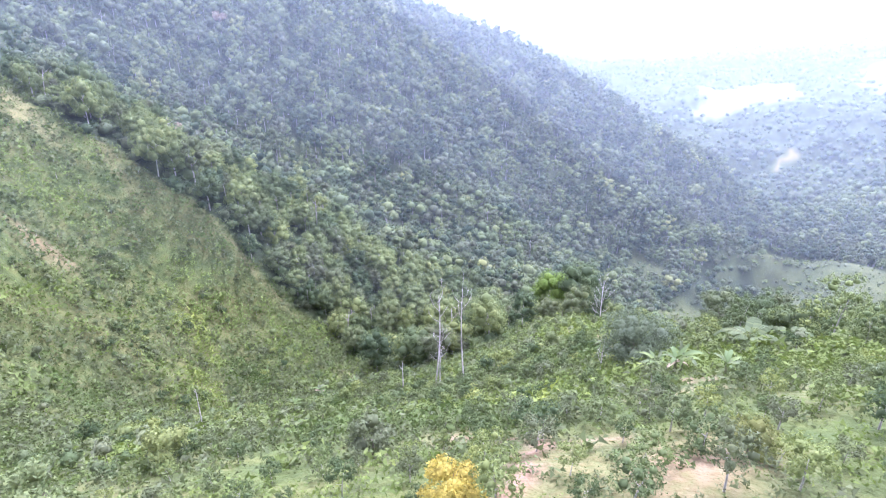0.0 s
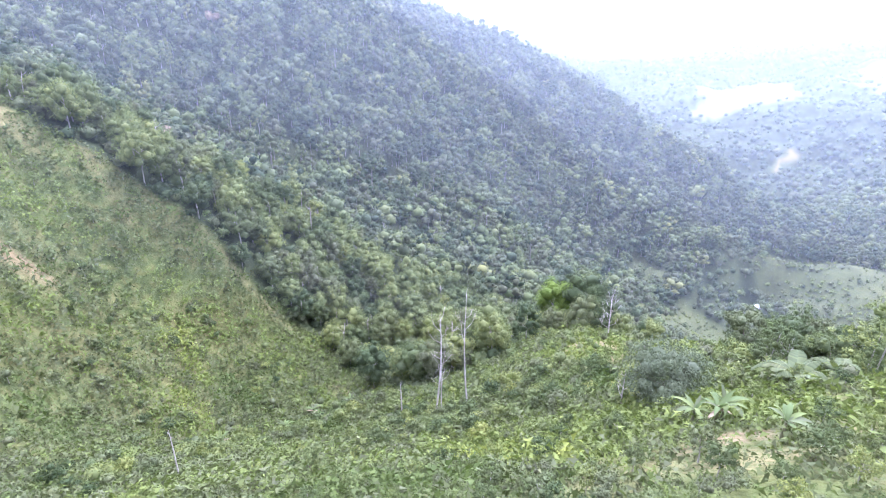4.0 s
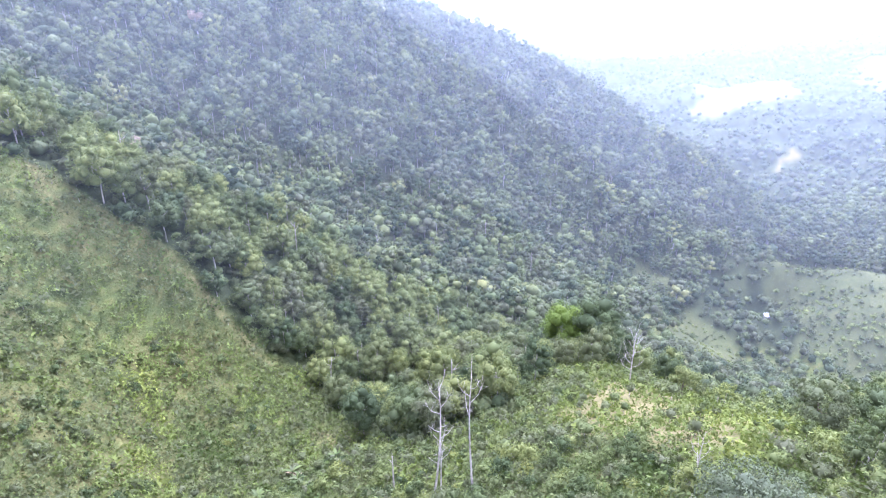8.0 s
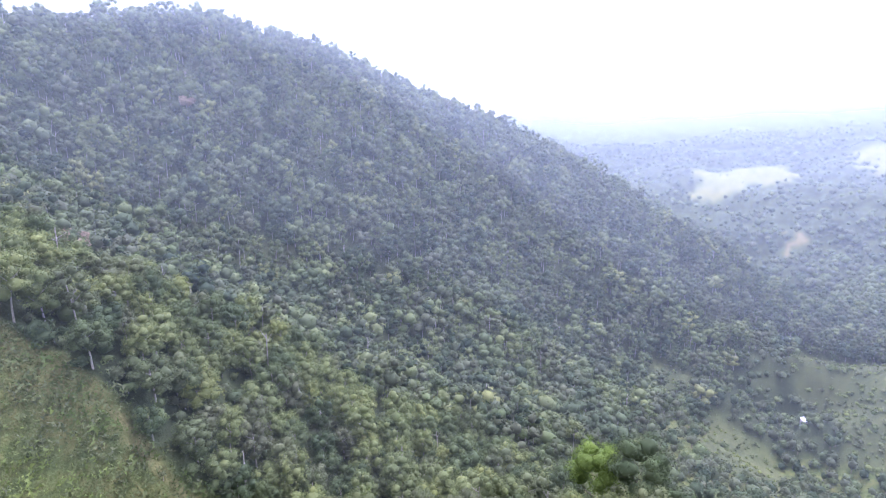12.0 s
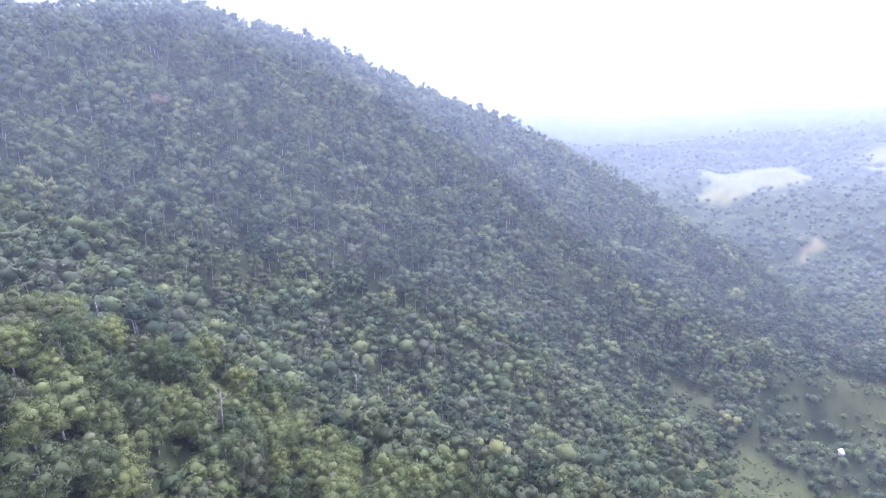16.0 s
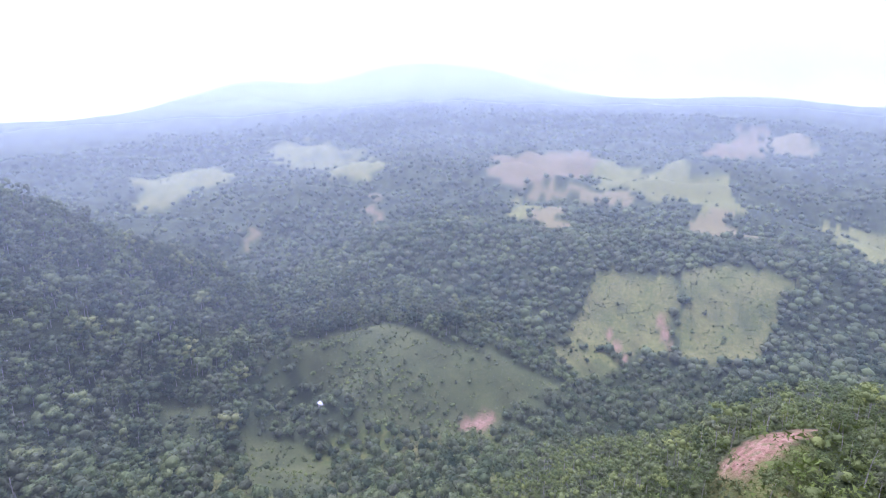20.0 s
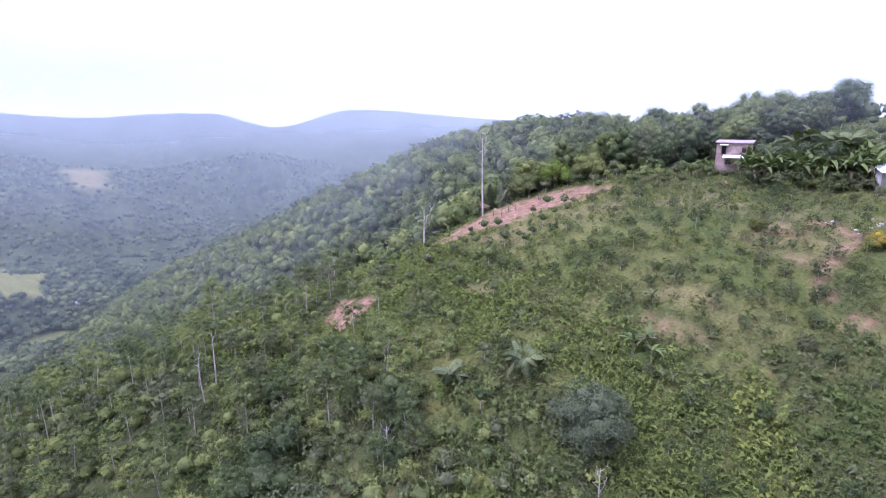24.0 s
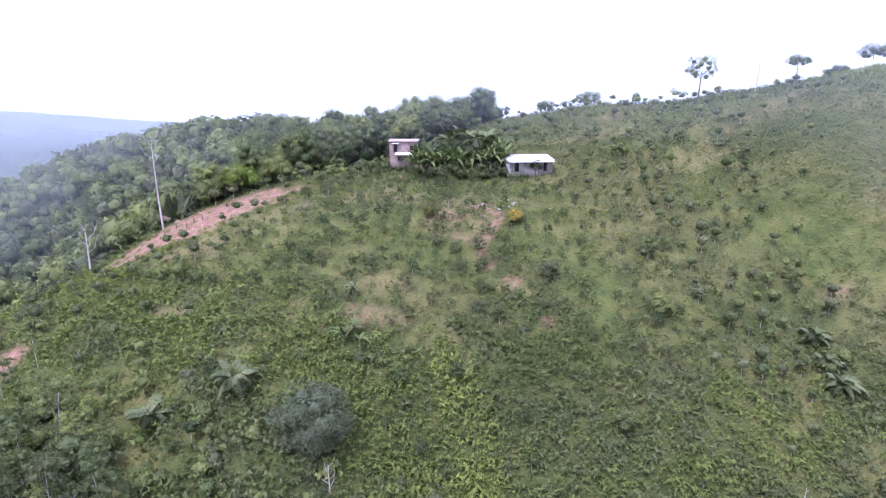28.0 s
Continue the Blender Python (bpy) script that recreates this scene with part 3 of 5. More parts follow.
def leaves(rng, at_points, outward, size, flat=0.5, long=1.7):
    """Small folded leaf sprays at the points, facing roughly outward."""
    n = len(at_points)
    nrm = outward + rng.normal(0, flat, (n, 3))
    nrm /= np.linalg.norm(nrm, axis=1)[:, None] + 1e-9
    a = np.cross(nrm, rng.normal(0, 1, (n, 3)))
    a /= np.linalg.norm(a, axis=1)[:, None] + 1e-9
    b = np.cross(nrm, a)
    s = (size * rng.uniform(0.6, 1.35, n))[:, None]
    c, h = at_points, long * 0.55
    k = rng.uniform(0.25, 0.6, (n, 1))
    v = np.stack([c - a * s * 0.15, c + a * s * h - nrm * s * 0.22, c + (a * 0.35 + b * k) * s + nrm * s * 0.1,
                  c + b * s * 0.1, c - a * s * h * 0.8 + b * s * 0.45 - nrm * s * 0.18, c - (a * 0.25 + b * k) * s + nrm * s * 0.12], 1).reshape(-1, 3)
    i = np.arange(n)[:, None] * 6
    return v, np.concatenate([i + [0, 1, 2], i + [3, 4, 5]])


def crown(rng, radius, height, lobes, sprays, size, core=1, flatness=0.4, lean_core=False, fill=0.72):
    """An uneven crown: leafy lobes round a middle, with gaps between them."""
    out = []
    cv, cf = BALL[core]
    ang = rng.uniform(0, 6.283)
    if lean_core:
        wob = 1 + rng.uniform(-0.2, 0.2, len(cv))
        out.append((cv * wob[:, None] * [radius * 0.62, radius * 0.62, height * 0.36], cf))
    for k in range(lobes):
        ang += 2.4
        r = radius * (0.66 * math.sqrt((k + 0.3) / lobes))
        c = np.array([math.cos(ang) * r, math.sin(ang) * r, height * rng.uniform(-0.3, 0.34) * (1.1 - 0.7 * r / radius) + (0.28 * height * (1 - 1.6 * r / radius))])
        w = np.array([1, 1, rng.uniform(0.65, 0.9)]) * radius * rng.uniform(0.36, 0.52)
        if not lean_core:
            wob = 1 + rng.uniform(-0.22, 0.22, len(cv))
            out.append((cv * wob[:, None] * w * fill + c, cf))
        d = rng.normal(0, 1, (sprays // lobes, 3))
        d[:, 2] = np.abs(d[:, 2]) * 1.0 - 0.4
        d /= np.linalg.norm(d, axis=1)[:, None]
        out.append(leaves(rng, c + d * w * rng.uniform(0.72, 1.18, (len(d), 1)), d + [0, 0, 0.3], size, flatness, 1.5))
    return join(out)


def dome(rng, radius, height, lobes, sprays, size, fill=0.7, flatness=0.8, core=1):
    """A deep rounded crown: leafy lobes from near the ground to the top, uneven and leaning."""
    out = []
    cv, cf = BALL[core]
    ang = rng.uniform(0, 6.283)
    lean = rng.normal(0, 0.12 * radius, 2)
    for k in range(lobes):
        ang += 2.4 + rng.normal(0, 0.25)
        z = -0.72 + 1.55 * (k + 0.5) / lobes
        r = radius * 0.62 * math.sqrt(max(0.03, 1 - z * z)) * rng.uniform(0.7, 1.15)
        c = np.array([math.cos(ang) * r + lean[0] * z, math.sin(ang) * r + lean[1] * z, height * 0.4 * z])
        w = np.array([1, 1, rng.uniform(0.75, 1.05)]) * radius * rng.uniform(0.34, 0.52)
        wob = 1 + rng.uniform(-0.25, 0.25, len(cv))
        out.append((cv * wob[:, None] * w * fill + c, cf))
        d = rng.normal(0, 1, (sprays // lobes, 3)) + 0.9 * c / (np.linalg.norm(c) + 0.1)
        d[:, 2] = np.where(d[:, 2] < -0.3, -0.5 * d[:, 2], d[:, 2])
        d /= np.linalg.norm(d, axis=1)[:, None]
        out.append(leaves(rng, c + d * w * rng.uniform(0.75, 1.2, (len(d), 1)), d + [0, 0, 0.25], size, flatness, 1.4))
    return join(out)


def limb(path, radii, sides=5):
    """A tapered round limb along a line of points."""
    p = np.array(path, float)
    v = []
    for i in range(len(p)):
        d = p[min(i + 1, len(p) - 1)] - p[max(i - 1, 0)]
        d /= np.linalg.norm(d) + 1e-9
        a = np.cross(d, [0.3, 1, 0.1])
        a /= np.linalg.norm(a)
        b = np.cross(d, a)
        w = np.arange(sides) * 6.2832 / sides
        v.append(p[i] + radii[i] * (np.cos(w)[:, None] * a + np.sin(w)[:, None] * b))
    f = []
    for i in range(len(p) - 1):
        for k in range(sides):
            q, r = i * sides + k, i * sides + (k + 1) % sides
            f += [[q, r, r + sides], [q, r + sides, q + sides]]
    top = (len(p) - 1) * sides
    f += [[top, top + k, top + k + 1] for k in range(1, sides - 1)]
    return np.concatenate(v), np.array(f)


def trunk(rng, height, girth, reach, limbs=4, sides=5, lean=0.05):
    """A tapered trunk from below the ground into the crown, with rising limbs."""
    bend = rng.normal(0, lean, 2) * height
    pts = [(bend[0] * s * s, bend[1] * s * s, height * s) for s in (-0.08, 0.0, 0.35, 0.7, 1.0)]
    out = [limb(pts, [girth * k for k in (1.35, 1.1, 0.8, 0.6, 0.3)], sides)]
    for k in range(limbs):
        s = rng.uniform(0.55, 0.9)
        a = rng.uniform(0, 6.283)
        o = np.array([bend[0] * s * s, bend[1] * s * s, height * s])
        e = o + np.array([math.cos(a) * reach, math.sin(a) * reach, reach * rng.uniform(0.5, 1.0)])
        out.append(limb([o, (o + e) / 2 + [0, 0, -0.08 * reach], e], [girth * 0.4, girth * 0.28, girth * 0.1], max(3, sides - 1)))
    return join(out)


def turned(v, angle, scale):
    c, s = np.cos(angle), np.sin(angle)
    return np.stack([v[:, 0] * c - v[:, 1] * s, v[:, 0] * s + v[:, 1] * c, v[:, 2]], 1) * scale


def mass(name, kinds, spots_xyz, tones, scales, mats, label, category, seed):
    """Many plants as one object of stuff. kinds: list of (verts, tris, material index per tri)."""
    rng = np.random.RandomState(seed)
    V, F, M, T, n = [], [], [], [], 0
    pick = rng.randint(0, len(kinds), len(spots_xyz))
    turn = rng.uniform(0, 6.283, len(spots_xyz))
    for k, (kv, kf, km) in enumerate(kinds):
        sel = np.where(pick == k)[0]
        if not len(sel):
            continue
        c, s = np.cos(turn[sel])[:, None], np.sin(turn[sel])[:, None]
        sc = scales[sel][:, None]
        x = (kv[None, :, 0] * c - kv[None, :, 1] * s) * sc + spots_xyz[sel, 0][:, None]
        y = (kv[None, :, 0] * s + kv[None, :, 1] * c) * sc + spots_xyz[sel, 1][:, None]
        z = kv[None, :, 2] * sc + spots_xyz[sel, 2][:, None]
        V.append(np.stack([x, y, z], -1).reshape(-1, 3))
        F.append((kf[None] + (np.arange(len(sel)) * len(kv))[:, None, None] + n).reshape(-1, 3))
        M.append(np.tile(km, len(sel)))
        T.append(np.repeat(tones[sel], len(kv)))
        n += len(kv) * len(sel)
    ob = new(name, mesh_from(name, np.concatenate(V), np.concatenate(F), mats, np.concatenate(M), np.concatenate(T)))
    return tagged(ob, label, category, kind="stuff")


def kind_of(leaf, wood):
    """One plant for mass(): leaf parts take material 0, wooden parts material 1."""
    v, f = join([leaf, wood])
    return v, f, np.r_[np.zeros(len(leaf[1]), int), np.ones(len(wood[1]), int)]


def scatter(x0, x1, y0, y1, step, seed, jitter=0.42):
    rng = np.random.RandomState(seed)
    X, Y = np.meshgrid(np.arange(x0, x1, step), np.arange(y0, y1, step))
    return (X + rng.uniform(-jitter, jitter, X.shape) * step).ravel(), (Y + rng.uniform(-jitter, jitter, X.shape) * step).ravel()


def lifted(v, f, h):
    return v + [0, 0, h], f


# ---- ground ----
gx = spread(380, 250, 2450, 4) + 40
gy = spread(380, 250, 2450, 4) + 90
GX, GY = np.meshgrid(gx, gy)
GZ = ground_height(GX, GY)


def sheet(name, X, Y, Z):
    ny, nx = X.shape
    i = np.arange(nx * ny).reshape(ny, nx)
    q = np.stack([i[:-1, :-1], i[:-1, 1:], i[1:, 1:], i[1:, :-1]], -1).reshape(-1, 4)
    me = mesh_from(name, np.stack([X, Y, Z], -1).reshape(-1, 3), np.concatenate([q[:, [0, 1, 2]], q[:, [0, 2, 3]]]), [])
    me.polygons.foreach_set("use_smooth", np.ones(len(me.polygons), bool))
    return new(name, me)


ground = sheet("ground", GX, GY, GZ)
ground.data.materials.append(GROUND)
fx, fy = GX.ravel(), GY.ravel()
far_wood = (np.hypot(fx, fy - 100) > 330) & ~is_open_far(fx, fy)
soil = np.maximum(np.maximum(spots(fx, fy, SOIL), np.maximum(0.75 * spots(fx, fy, PATH[:6]), 0.4 * spots(fx, fy, PATH[6:]))), 0.42 * in_any(fx, fy, RED_FIELDS))
dry = np.maximum(0.55 * spots(fx, fy, DRY), 0.85 * in_any(fx, fy, DRY_FIELDS))
dry = np.maximum(dry, 0.35 * in_any(fx, fy, GREEN_FIELDS) * np.clip(0.5 + 0.7 * wave(fx, fy, 60, 73), 0, 1))
dry = np.maximum(dry, 0.3 * np.clip(0.3 + wave(fx, fy, 28, 71), 0, 1) * (fy < 45) * (np.abs(fx) < 70))
dry = np.maximum(dry, 0.75 * spots(fx, fy, LUSH[2:4]))
lush = np.maximum(spots(fx, fy, LUSH), in_any(fx, fy, GREEN_FIELDS) * 1.0)
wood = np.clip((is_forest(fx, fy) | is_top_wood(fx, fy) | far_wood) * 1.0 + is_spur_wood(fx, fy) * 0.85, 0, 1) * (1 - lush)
at_home = np.hypot(fx + 5, fy - 60) < 190
# Scrubby ground; nearer fields are darkened further, a cloud shadow put into the colour.
scrub = in_any(fx, fy, GREEN_FIELDS) * np.clip(np.where(np.hypot(fx, fy - 100) > 470, 0.2, 0.78) + 0.35 * wave(fx, fy, 30, 72) + 0.3 * wave(fx, fy, 80, 74), 0.0, 0.8)
wood = np.maximum(wood, scrub)
# Shade between the weeds is painted in by darkening the ground below them.
wood = np.where(at_home, np.maximum(wood, 0.28 * np.clip((weed_cover(fx, fy) - 0.45) / 0.4, 0, 1)), wood)
# Sunlit patches: the sun on these fields is painted as brighter lime ground.
sunny = [LIME_FIELD, BEND_FIELD, HILL_FIELD, KNOB_FIELD, NARROW_FIELD, WEST_FIELD, CREST_FIELD, GREEN_FIELD, GLADE_FIELD, LEDGE_FIELD, BOTTOM_FIELD]
lime = np.maximum(0.45 * (1 - 0.8 * wood) * in_any(fx, fy, GREEN_FIELDS), 0.85 * in_any(fx, fy, sunny)) * np.clip(0.85 + 0.3 * wave(fx, fy, 40, 75), 0, 1)
wood = wood * (1 - 0.6 * in_any(fx, fy, sunny))
# Painted cloud shadow again: the three closest fields are kept dark.
close = in_any(fx, fy, [HOME_FIELD, LOW_FIELD, STRIP_FIELD])
wood, lime, dry = np.where(close, np.maximum(wood, 0.8), wood), np.where(close, lime * 0.5, lime), np.where(close, dry * 0.5, dry)
tint = ground.data.color_attributes.new("cover", "FLOAT_COLOR", "POINT")
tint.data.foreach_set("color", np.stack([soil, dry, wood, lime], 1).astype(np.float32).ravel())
tagged(ground, "steep green hillsides with grass, red soil and field patches", "ground", kind="structure")


def veil(radius, thick, low=-330, high=300):
    """One added sheet imitating distance haze, upright round the valley, thinning out where it meets the ground."""
    a = np.radians(np.linspace(-180, 180, 145))
    A, Zs = np.meshgrid(a, np.linspace(low, high, 48))
    X, Y = np.cos(A) * radius + 10, np.sin(A) * radius + 80
    ob = sheet("haze_sheet", X, Y, Zs + 0 * A)
    ob.data.materials.append(HAZE)
    at = ob.data.attributes.new("thick", "FLOAT", "POINT")
    high_up = 1.45 if radius < 600 else 1.15
    fade = np.interp(Zs, [-330, -180, -60, 40, 120, 300], [0.3, 0.35, 0.75, high_up, high_up, 0.1])
    fade = fade * np.clip((Zs - ground_height(X, Y) - 4) / (7 if radius < 200 else 0.035 * radius + 10), 0, 1)
    # Near sheets are denser southward, to pale the hilltop wood like haze.
    if radius < 200:
        fade = fade * (0.35 + 0.65 * np.clip(-np.sin(A) * 1.6, 0, 1))
    north = np.clip(np.cos(A - 1.05) * 1.5, 0, 1)
    if radius > 1000:
        fade = np.minimum(fade + north * np.clip((Zs + 10) / 120, 0, 1) * 0.9, 0.88 / thick)
    at.data.foreach_set("value", (thick * fade).ravel().astype(np.float32))
    return tagged(ob, "added thin pale blue sheet imitating haze over the valley", "mist", "mist layers", "structure")


for radius, thick in ((100, 0.09), (170, 0.13), (290, 0.065), (450, 0.10), (700, 0.12), (1100, 0.24), (1700, 0.44)):
    veil(radius, thick)


# ---- plants ----
rng = np.random.RandomState(7)
FAR_TREES = []
for k in range(12):
    wide, tall = rng.uniform(3.6, 5.2), rng.uniform(8, 12)
    h = tall * 0.5 + rng.uniform(0.5, 2)
    if k % 4 == 3:      # narrow, tall crowns
        wide, tall = rng.uniform(2.6, 3.2), rng.uniform(9, 12)
        h = tall * 0.5 + 3
    FAR_TREES.append(kind_of(lifted(*dome(rng, wide, tall, 7, 84, 0.98, 0.76, 0.42), h), trunk(rng, h, 0.13, 1.6, 0, 3)))
NEAR_TREES = []
for k in range(8):
    wide, tall = rng.uniform(3.4, 4.8), rng.uniform(8, 11)
    h = tall * 0.5 + rng.uniform(1, 2.4)
    NEAR_TREES.append((lifted(*dome(rng, wide, tall, 16, 1040, 0.42, fill=0.6, flatness=0.45), h), trunk(rng, h + 1, 0.2, 1.9, 4, 4)))
SLIM_TREES = []
for k in range(6):
    h = rng.uniform(4.5, 7.5)
    SLIM_TREES.append((lifted(*dome(rng, rng.uniform(1.7, 2.6), rng.uniform(3.6, 5.6), 9, 400, 0.28, 0.45), h), trunk(rng, h, 0.10, 0.9, 3, 5)))
SHRUBS = []
for k in range(6):
    h = rng.uniform(1.0, 1.9)
    SHRUBS.append((lifted(*dome(rng, rng.uniform(0.75, 1.1), rng.uniform(1.4, 2.1), 8, 400, 0.16, 0.42), h), trunk(rng, h, 0.05, 0.5, 3, 4)))
BUSHES = []
for k in range(5):
    BUSHES.append((lifted(*crown(rng, rng.uniform(1.2, 1.7), rng.uniform(1.6, 2.4), 7, 380, 0.24, fill=0.5), 0.9), trunk(rng, 0.9, 0.07, 0.6, 3, 4)))


LIGHT_BUSHES = []
for k in range(5):
    LIGHT_BUSHES.append((lifted(*crown(rng, rng.uniform(1.2, 1.7), rng.uniform(1.6, 2.6), 5, 84, 0.42, lean_core=True), 0.9), limb([(0, 0, -0.3), (0, 0, 1)], [0.06, 0.04], 3)))
MID_TREES = []
for k in range(6):
    h = rng.uniform(4, 6.5)
    MID_TREES.append(kind_of(lifted(*crown(rng, rng.uniform(4.2, 5.6), rng.uniform(7, 10), 6, 48, 1.6, lean_core=True), h), limb([(0, 0, -0.5), (0, 0, h)], [0.25, 0.15], 3)))
UNDER = []
for k in range(4):
    UNDER.append((lifted(*crown(rng, rng.uniform(1.4, 1.9), rng.uniform(1.8, 3.0), 5, 70, 0.5, lean_core=True), 1.0), limb([(0, 0, -0.3), (0, 0, 1)], [0.07, 0.04], 3)))


def plant_object(name, leaf, wood, leaf_mat, bark):
    """A plant of its own: trunk and crown under one base."""
    base = new(name)
    base.empty_display_size = 0.3
    part("trunk", mesh_from("trunk", *wood, [bark]), base)
    part("crown", mesh_from("crown", *leaf, [leaf_mat]), base)
    return base


def plant_many(name, kinds, leaf_mat, bark, places, sizes, label_for, category, group, seed):
    r = np.random.RandomState(seed)
    first = {}
    for (x, y), s in zip(places, sizes):
        k = r.randint(len(kinds))
        z = float(ground_height(x, y))
        if k not in first:
            first[k] = plant_object(name, *kinds[k], leaf_mat, bark)
            ob = first[k]
            ob.matrix_basis = pose(x, y, z - 0.05, 0, 0, r.uniform(0, 360))
            made = ob
        else:
            made = copy_thing(first[k], pose(x, y, z - 0.05, 0, 0, r.uniform(0, 360)))
        made.scale = (s, s, s * r.uniform(0.85, 1.2))
        tagged(made, label_for(x, y, s), category, group)


def tone_at(x, y, seed, size=40):
    r = np.random.RandomState(seed)
    return np.clip(0.42 + 0.15 * wave(x, y, size, seed) + 0.1 * wave(x, y, size * 0.35, seed + 1) + r.normal(0, 0.13, x.shape), 0, 1)


# mountain forest
x, y = scatter(-360, 420, 112, 720, 6.6, 21, 0.5)
keep = is_forest(x, y) & (x > -0.75 * y - 10) & (spots(x, y, SOIL) < 0.2)
x, y = x[keep], y[keep]
near = np.hypot(x + 30, y - 100)
order = np.argsort(near)
x, y, near = x[order], y[order], near[order]
N_OWN = 290
r = np.random.RandomState(31)
plant_many("forest_tree", NEAR_TREES, TREE_LEAF, BARK, list(zip(x[:N_OWN], y[:N_OWN])), r.uniform(0.7, 1.3, N_OWN),
           lambda px, py, s: ("tall" if s > 0.9 else "smaller") + " green forest tree with a pale trunk on the mountain foot", "tree", "trees of the mountain forest", 5)
xs, ys = x[N_OWN:], y[N_OWN:]
mass("forest", FAR_TREES, np.stack([xs, ys, ground_height(xs, ys) - 0.4], 1), np.clip(tone_at(xs, ys, 41, 60) + 0.03 + np.random.RandomState(2).normal(0, 0.14, len(xs)), 0, 1), 0.8 + 1.1 * r.rand(len(xs)) ** 2.0, [FOREST_LEAF, BARK],
     "dense dark green mountain forest with pale trunks", "forest", 51)

# pale bare trunks that stand out of the canopy
x, y = scatter(-330, 330, 150, 700, 30, 38, 0.5)
keep = is_forest(x, y) & (x > -0.75 * y - 10)
xs, ys = x[keep], y[keep]
kinds = []
for k in range(6):
    h = rng.uniform(11, 15)
    kinds.append(kind_of(limb([(0, 0, h - 1.2), (0.3, 0.1, h)], [0.1, 0.03], 3), trunk(rng, h, 0.24, 2.2, 3, 4, 0.04)))
mass("bare_trunks", kinds, np.stack([xs, ys, ground_height(xs, ys) - 0.4], 1), tone_at(xs, ys, 52, 50), r.uniform(0.7, 1.15, len(xs)), [BARK, BARK],
     "pale leafless trunks standing out of the mountain forest", "dead trunks", 63)

# woods behind the hilltop and on the flank
x, y = scatter(-30, 420, -130, 14, 4.9, 22, 0.5)
keep = is_top_wood(x, y) | (inside(x, y, SPUR_WOOD) & (y < 14))
x, y = x[keep], y[keep]
order = np.argsort(np.hypot(x - 20, y + 10))
x, y = x[order], y[order]
N_OWN = 90
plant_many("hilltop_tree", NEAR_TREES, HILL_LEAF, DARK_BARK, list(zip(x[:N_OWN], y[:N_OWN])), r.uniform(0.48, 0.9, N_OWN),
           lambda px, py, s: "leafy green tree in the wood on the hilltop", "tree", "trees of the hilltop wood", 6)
xs, ys = x[N_OWN:], y[N_OWN:]
mass("flank_forest", MID_TREES, np.stack([xs, ys, ground_height(xs, ys) - 0.4], 1), tone_at(xs, ys, 42, 50) + 0.16, r.uniform(0.45, 0.85, len(xs)), [WOOD_LEAF, DARK_BARK],
     "dark mixed forest running down the hill flank", "forest", 52)

# young wood on the spur
x, y = scatter(0, 330, 14, 200, 4.6, 23)
keep = is_spur_wood(x, y)
x, y = x[keep], y[keep]
order = np.argsort(np.hypot(x - 50, y - 75))
x, y = x[order], y[order]
N_OWN = 290
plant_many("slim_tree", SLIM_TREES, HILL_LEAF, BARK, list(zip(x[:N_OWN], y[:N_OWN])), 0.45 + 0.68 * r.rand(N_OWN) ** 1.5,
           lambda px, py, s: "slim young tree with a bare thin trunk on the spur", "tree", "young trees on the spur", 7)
xs, ys = x[N_OWN:], y[N_OWN:]
kinds = []
for k in range(6):
    h = rng.uniform(2.6, 5.5)
    kinds.append(kind_of(lifted(*dome(rng, rng.uniform(1.7, 2.5), rng.uniform(3.4, 5.2), 4, 48, 0.62, 0.66), h), trunk(rng, h, 0.10, 0.9, 1, 3)))
mass("spur_wood", kinds, np.stack([xs, ys, ground_height(xs, ys) - 0.2], 1), tone_at(xs, ys, 43, 30) + 0.18, 0.55 + 0.95 * r.rand(len(xs)) ** 1.5, [WOOD_LEAF, BARK],
     "dense young wood of slim trees covering the spur", "wood", 53)

# bushes under the young wood
x, y = scatter(36, 190, 6, 190, 3.3, 40, 0.5)
keep = is_spur_wood(x, y)
xs, ys = x[keep], y[keep]
mass("spur_undergrowth", [kind_of(*b) for b in UNDER], np.stack([xs, ys, ground_height(xs, ys) - 0.2], 1), tone_at(xs, ys, 53, 22) + 0.22, r.uniform(0.5, 1.2, len(xs)), [WOOD_LEAF, BARK],
     "leafy bushes growing under the young wood", "bushes", 64)

# denser trees on the bank below the red soil scar
BANK = [(37, 72), (43, 61), (62, 57), (82, 54), (72, 77), (54, 76)]
kinds = []
for k in range(6):
    h = rng.uniform(1.6, 3.2)
    kinds.append((lifted(*dome(rng, rng.uniform(1.8, 2.7), rng.uniform(3.6, 5.4), 11, 600, 0.27, 0.45), h + 0.6), trunk(rng, h, 0.12, 0.9, 3, 5)))
x, y = scatter(34, 84, 52, 80, 3.9, 37, 0.5)
keep = inside(x, y, BANK) & (np.hypot(x - 72, y - 53) > 7) & (np.random.RandomState(16).rand(len(x)) < 0.75)
x, y = x[keep], y[keep]
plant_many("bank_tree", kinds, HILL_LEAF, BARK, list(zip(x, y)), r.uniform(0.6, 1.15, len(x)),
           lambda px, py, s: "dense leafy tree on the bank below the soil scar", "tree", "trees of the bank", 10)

# taller trees on the spur's end, behind the grassy knoll
x, y = scatter(16, 70, 150, 196, 8.5, 42, 0.5)
keep = ~is_forest(x, y) & (x < 66 - 0.3 * (y - 150))
plant_many("spur_end_tree", NEAR_TREES, TREE_LEAF, BARK, list(zip(x[keep], y[keep])), r.uniform(0.75, 1.15, int(keep.sum())),
           lambda px, py, s: "full green tree on the end of the spur", "tree", "trees of the spur's end", 13)

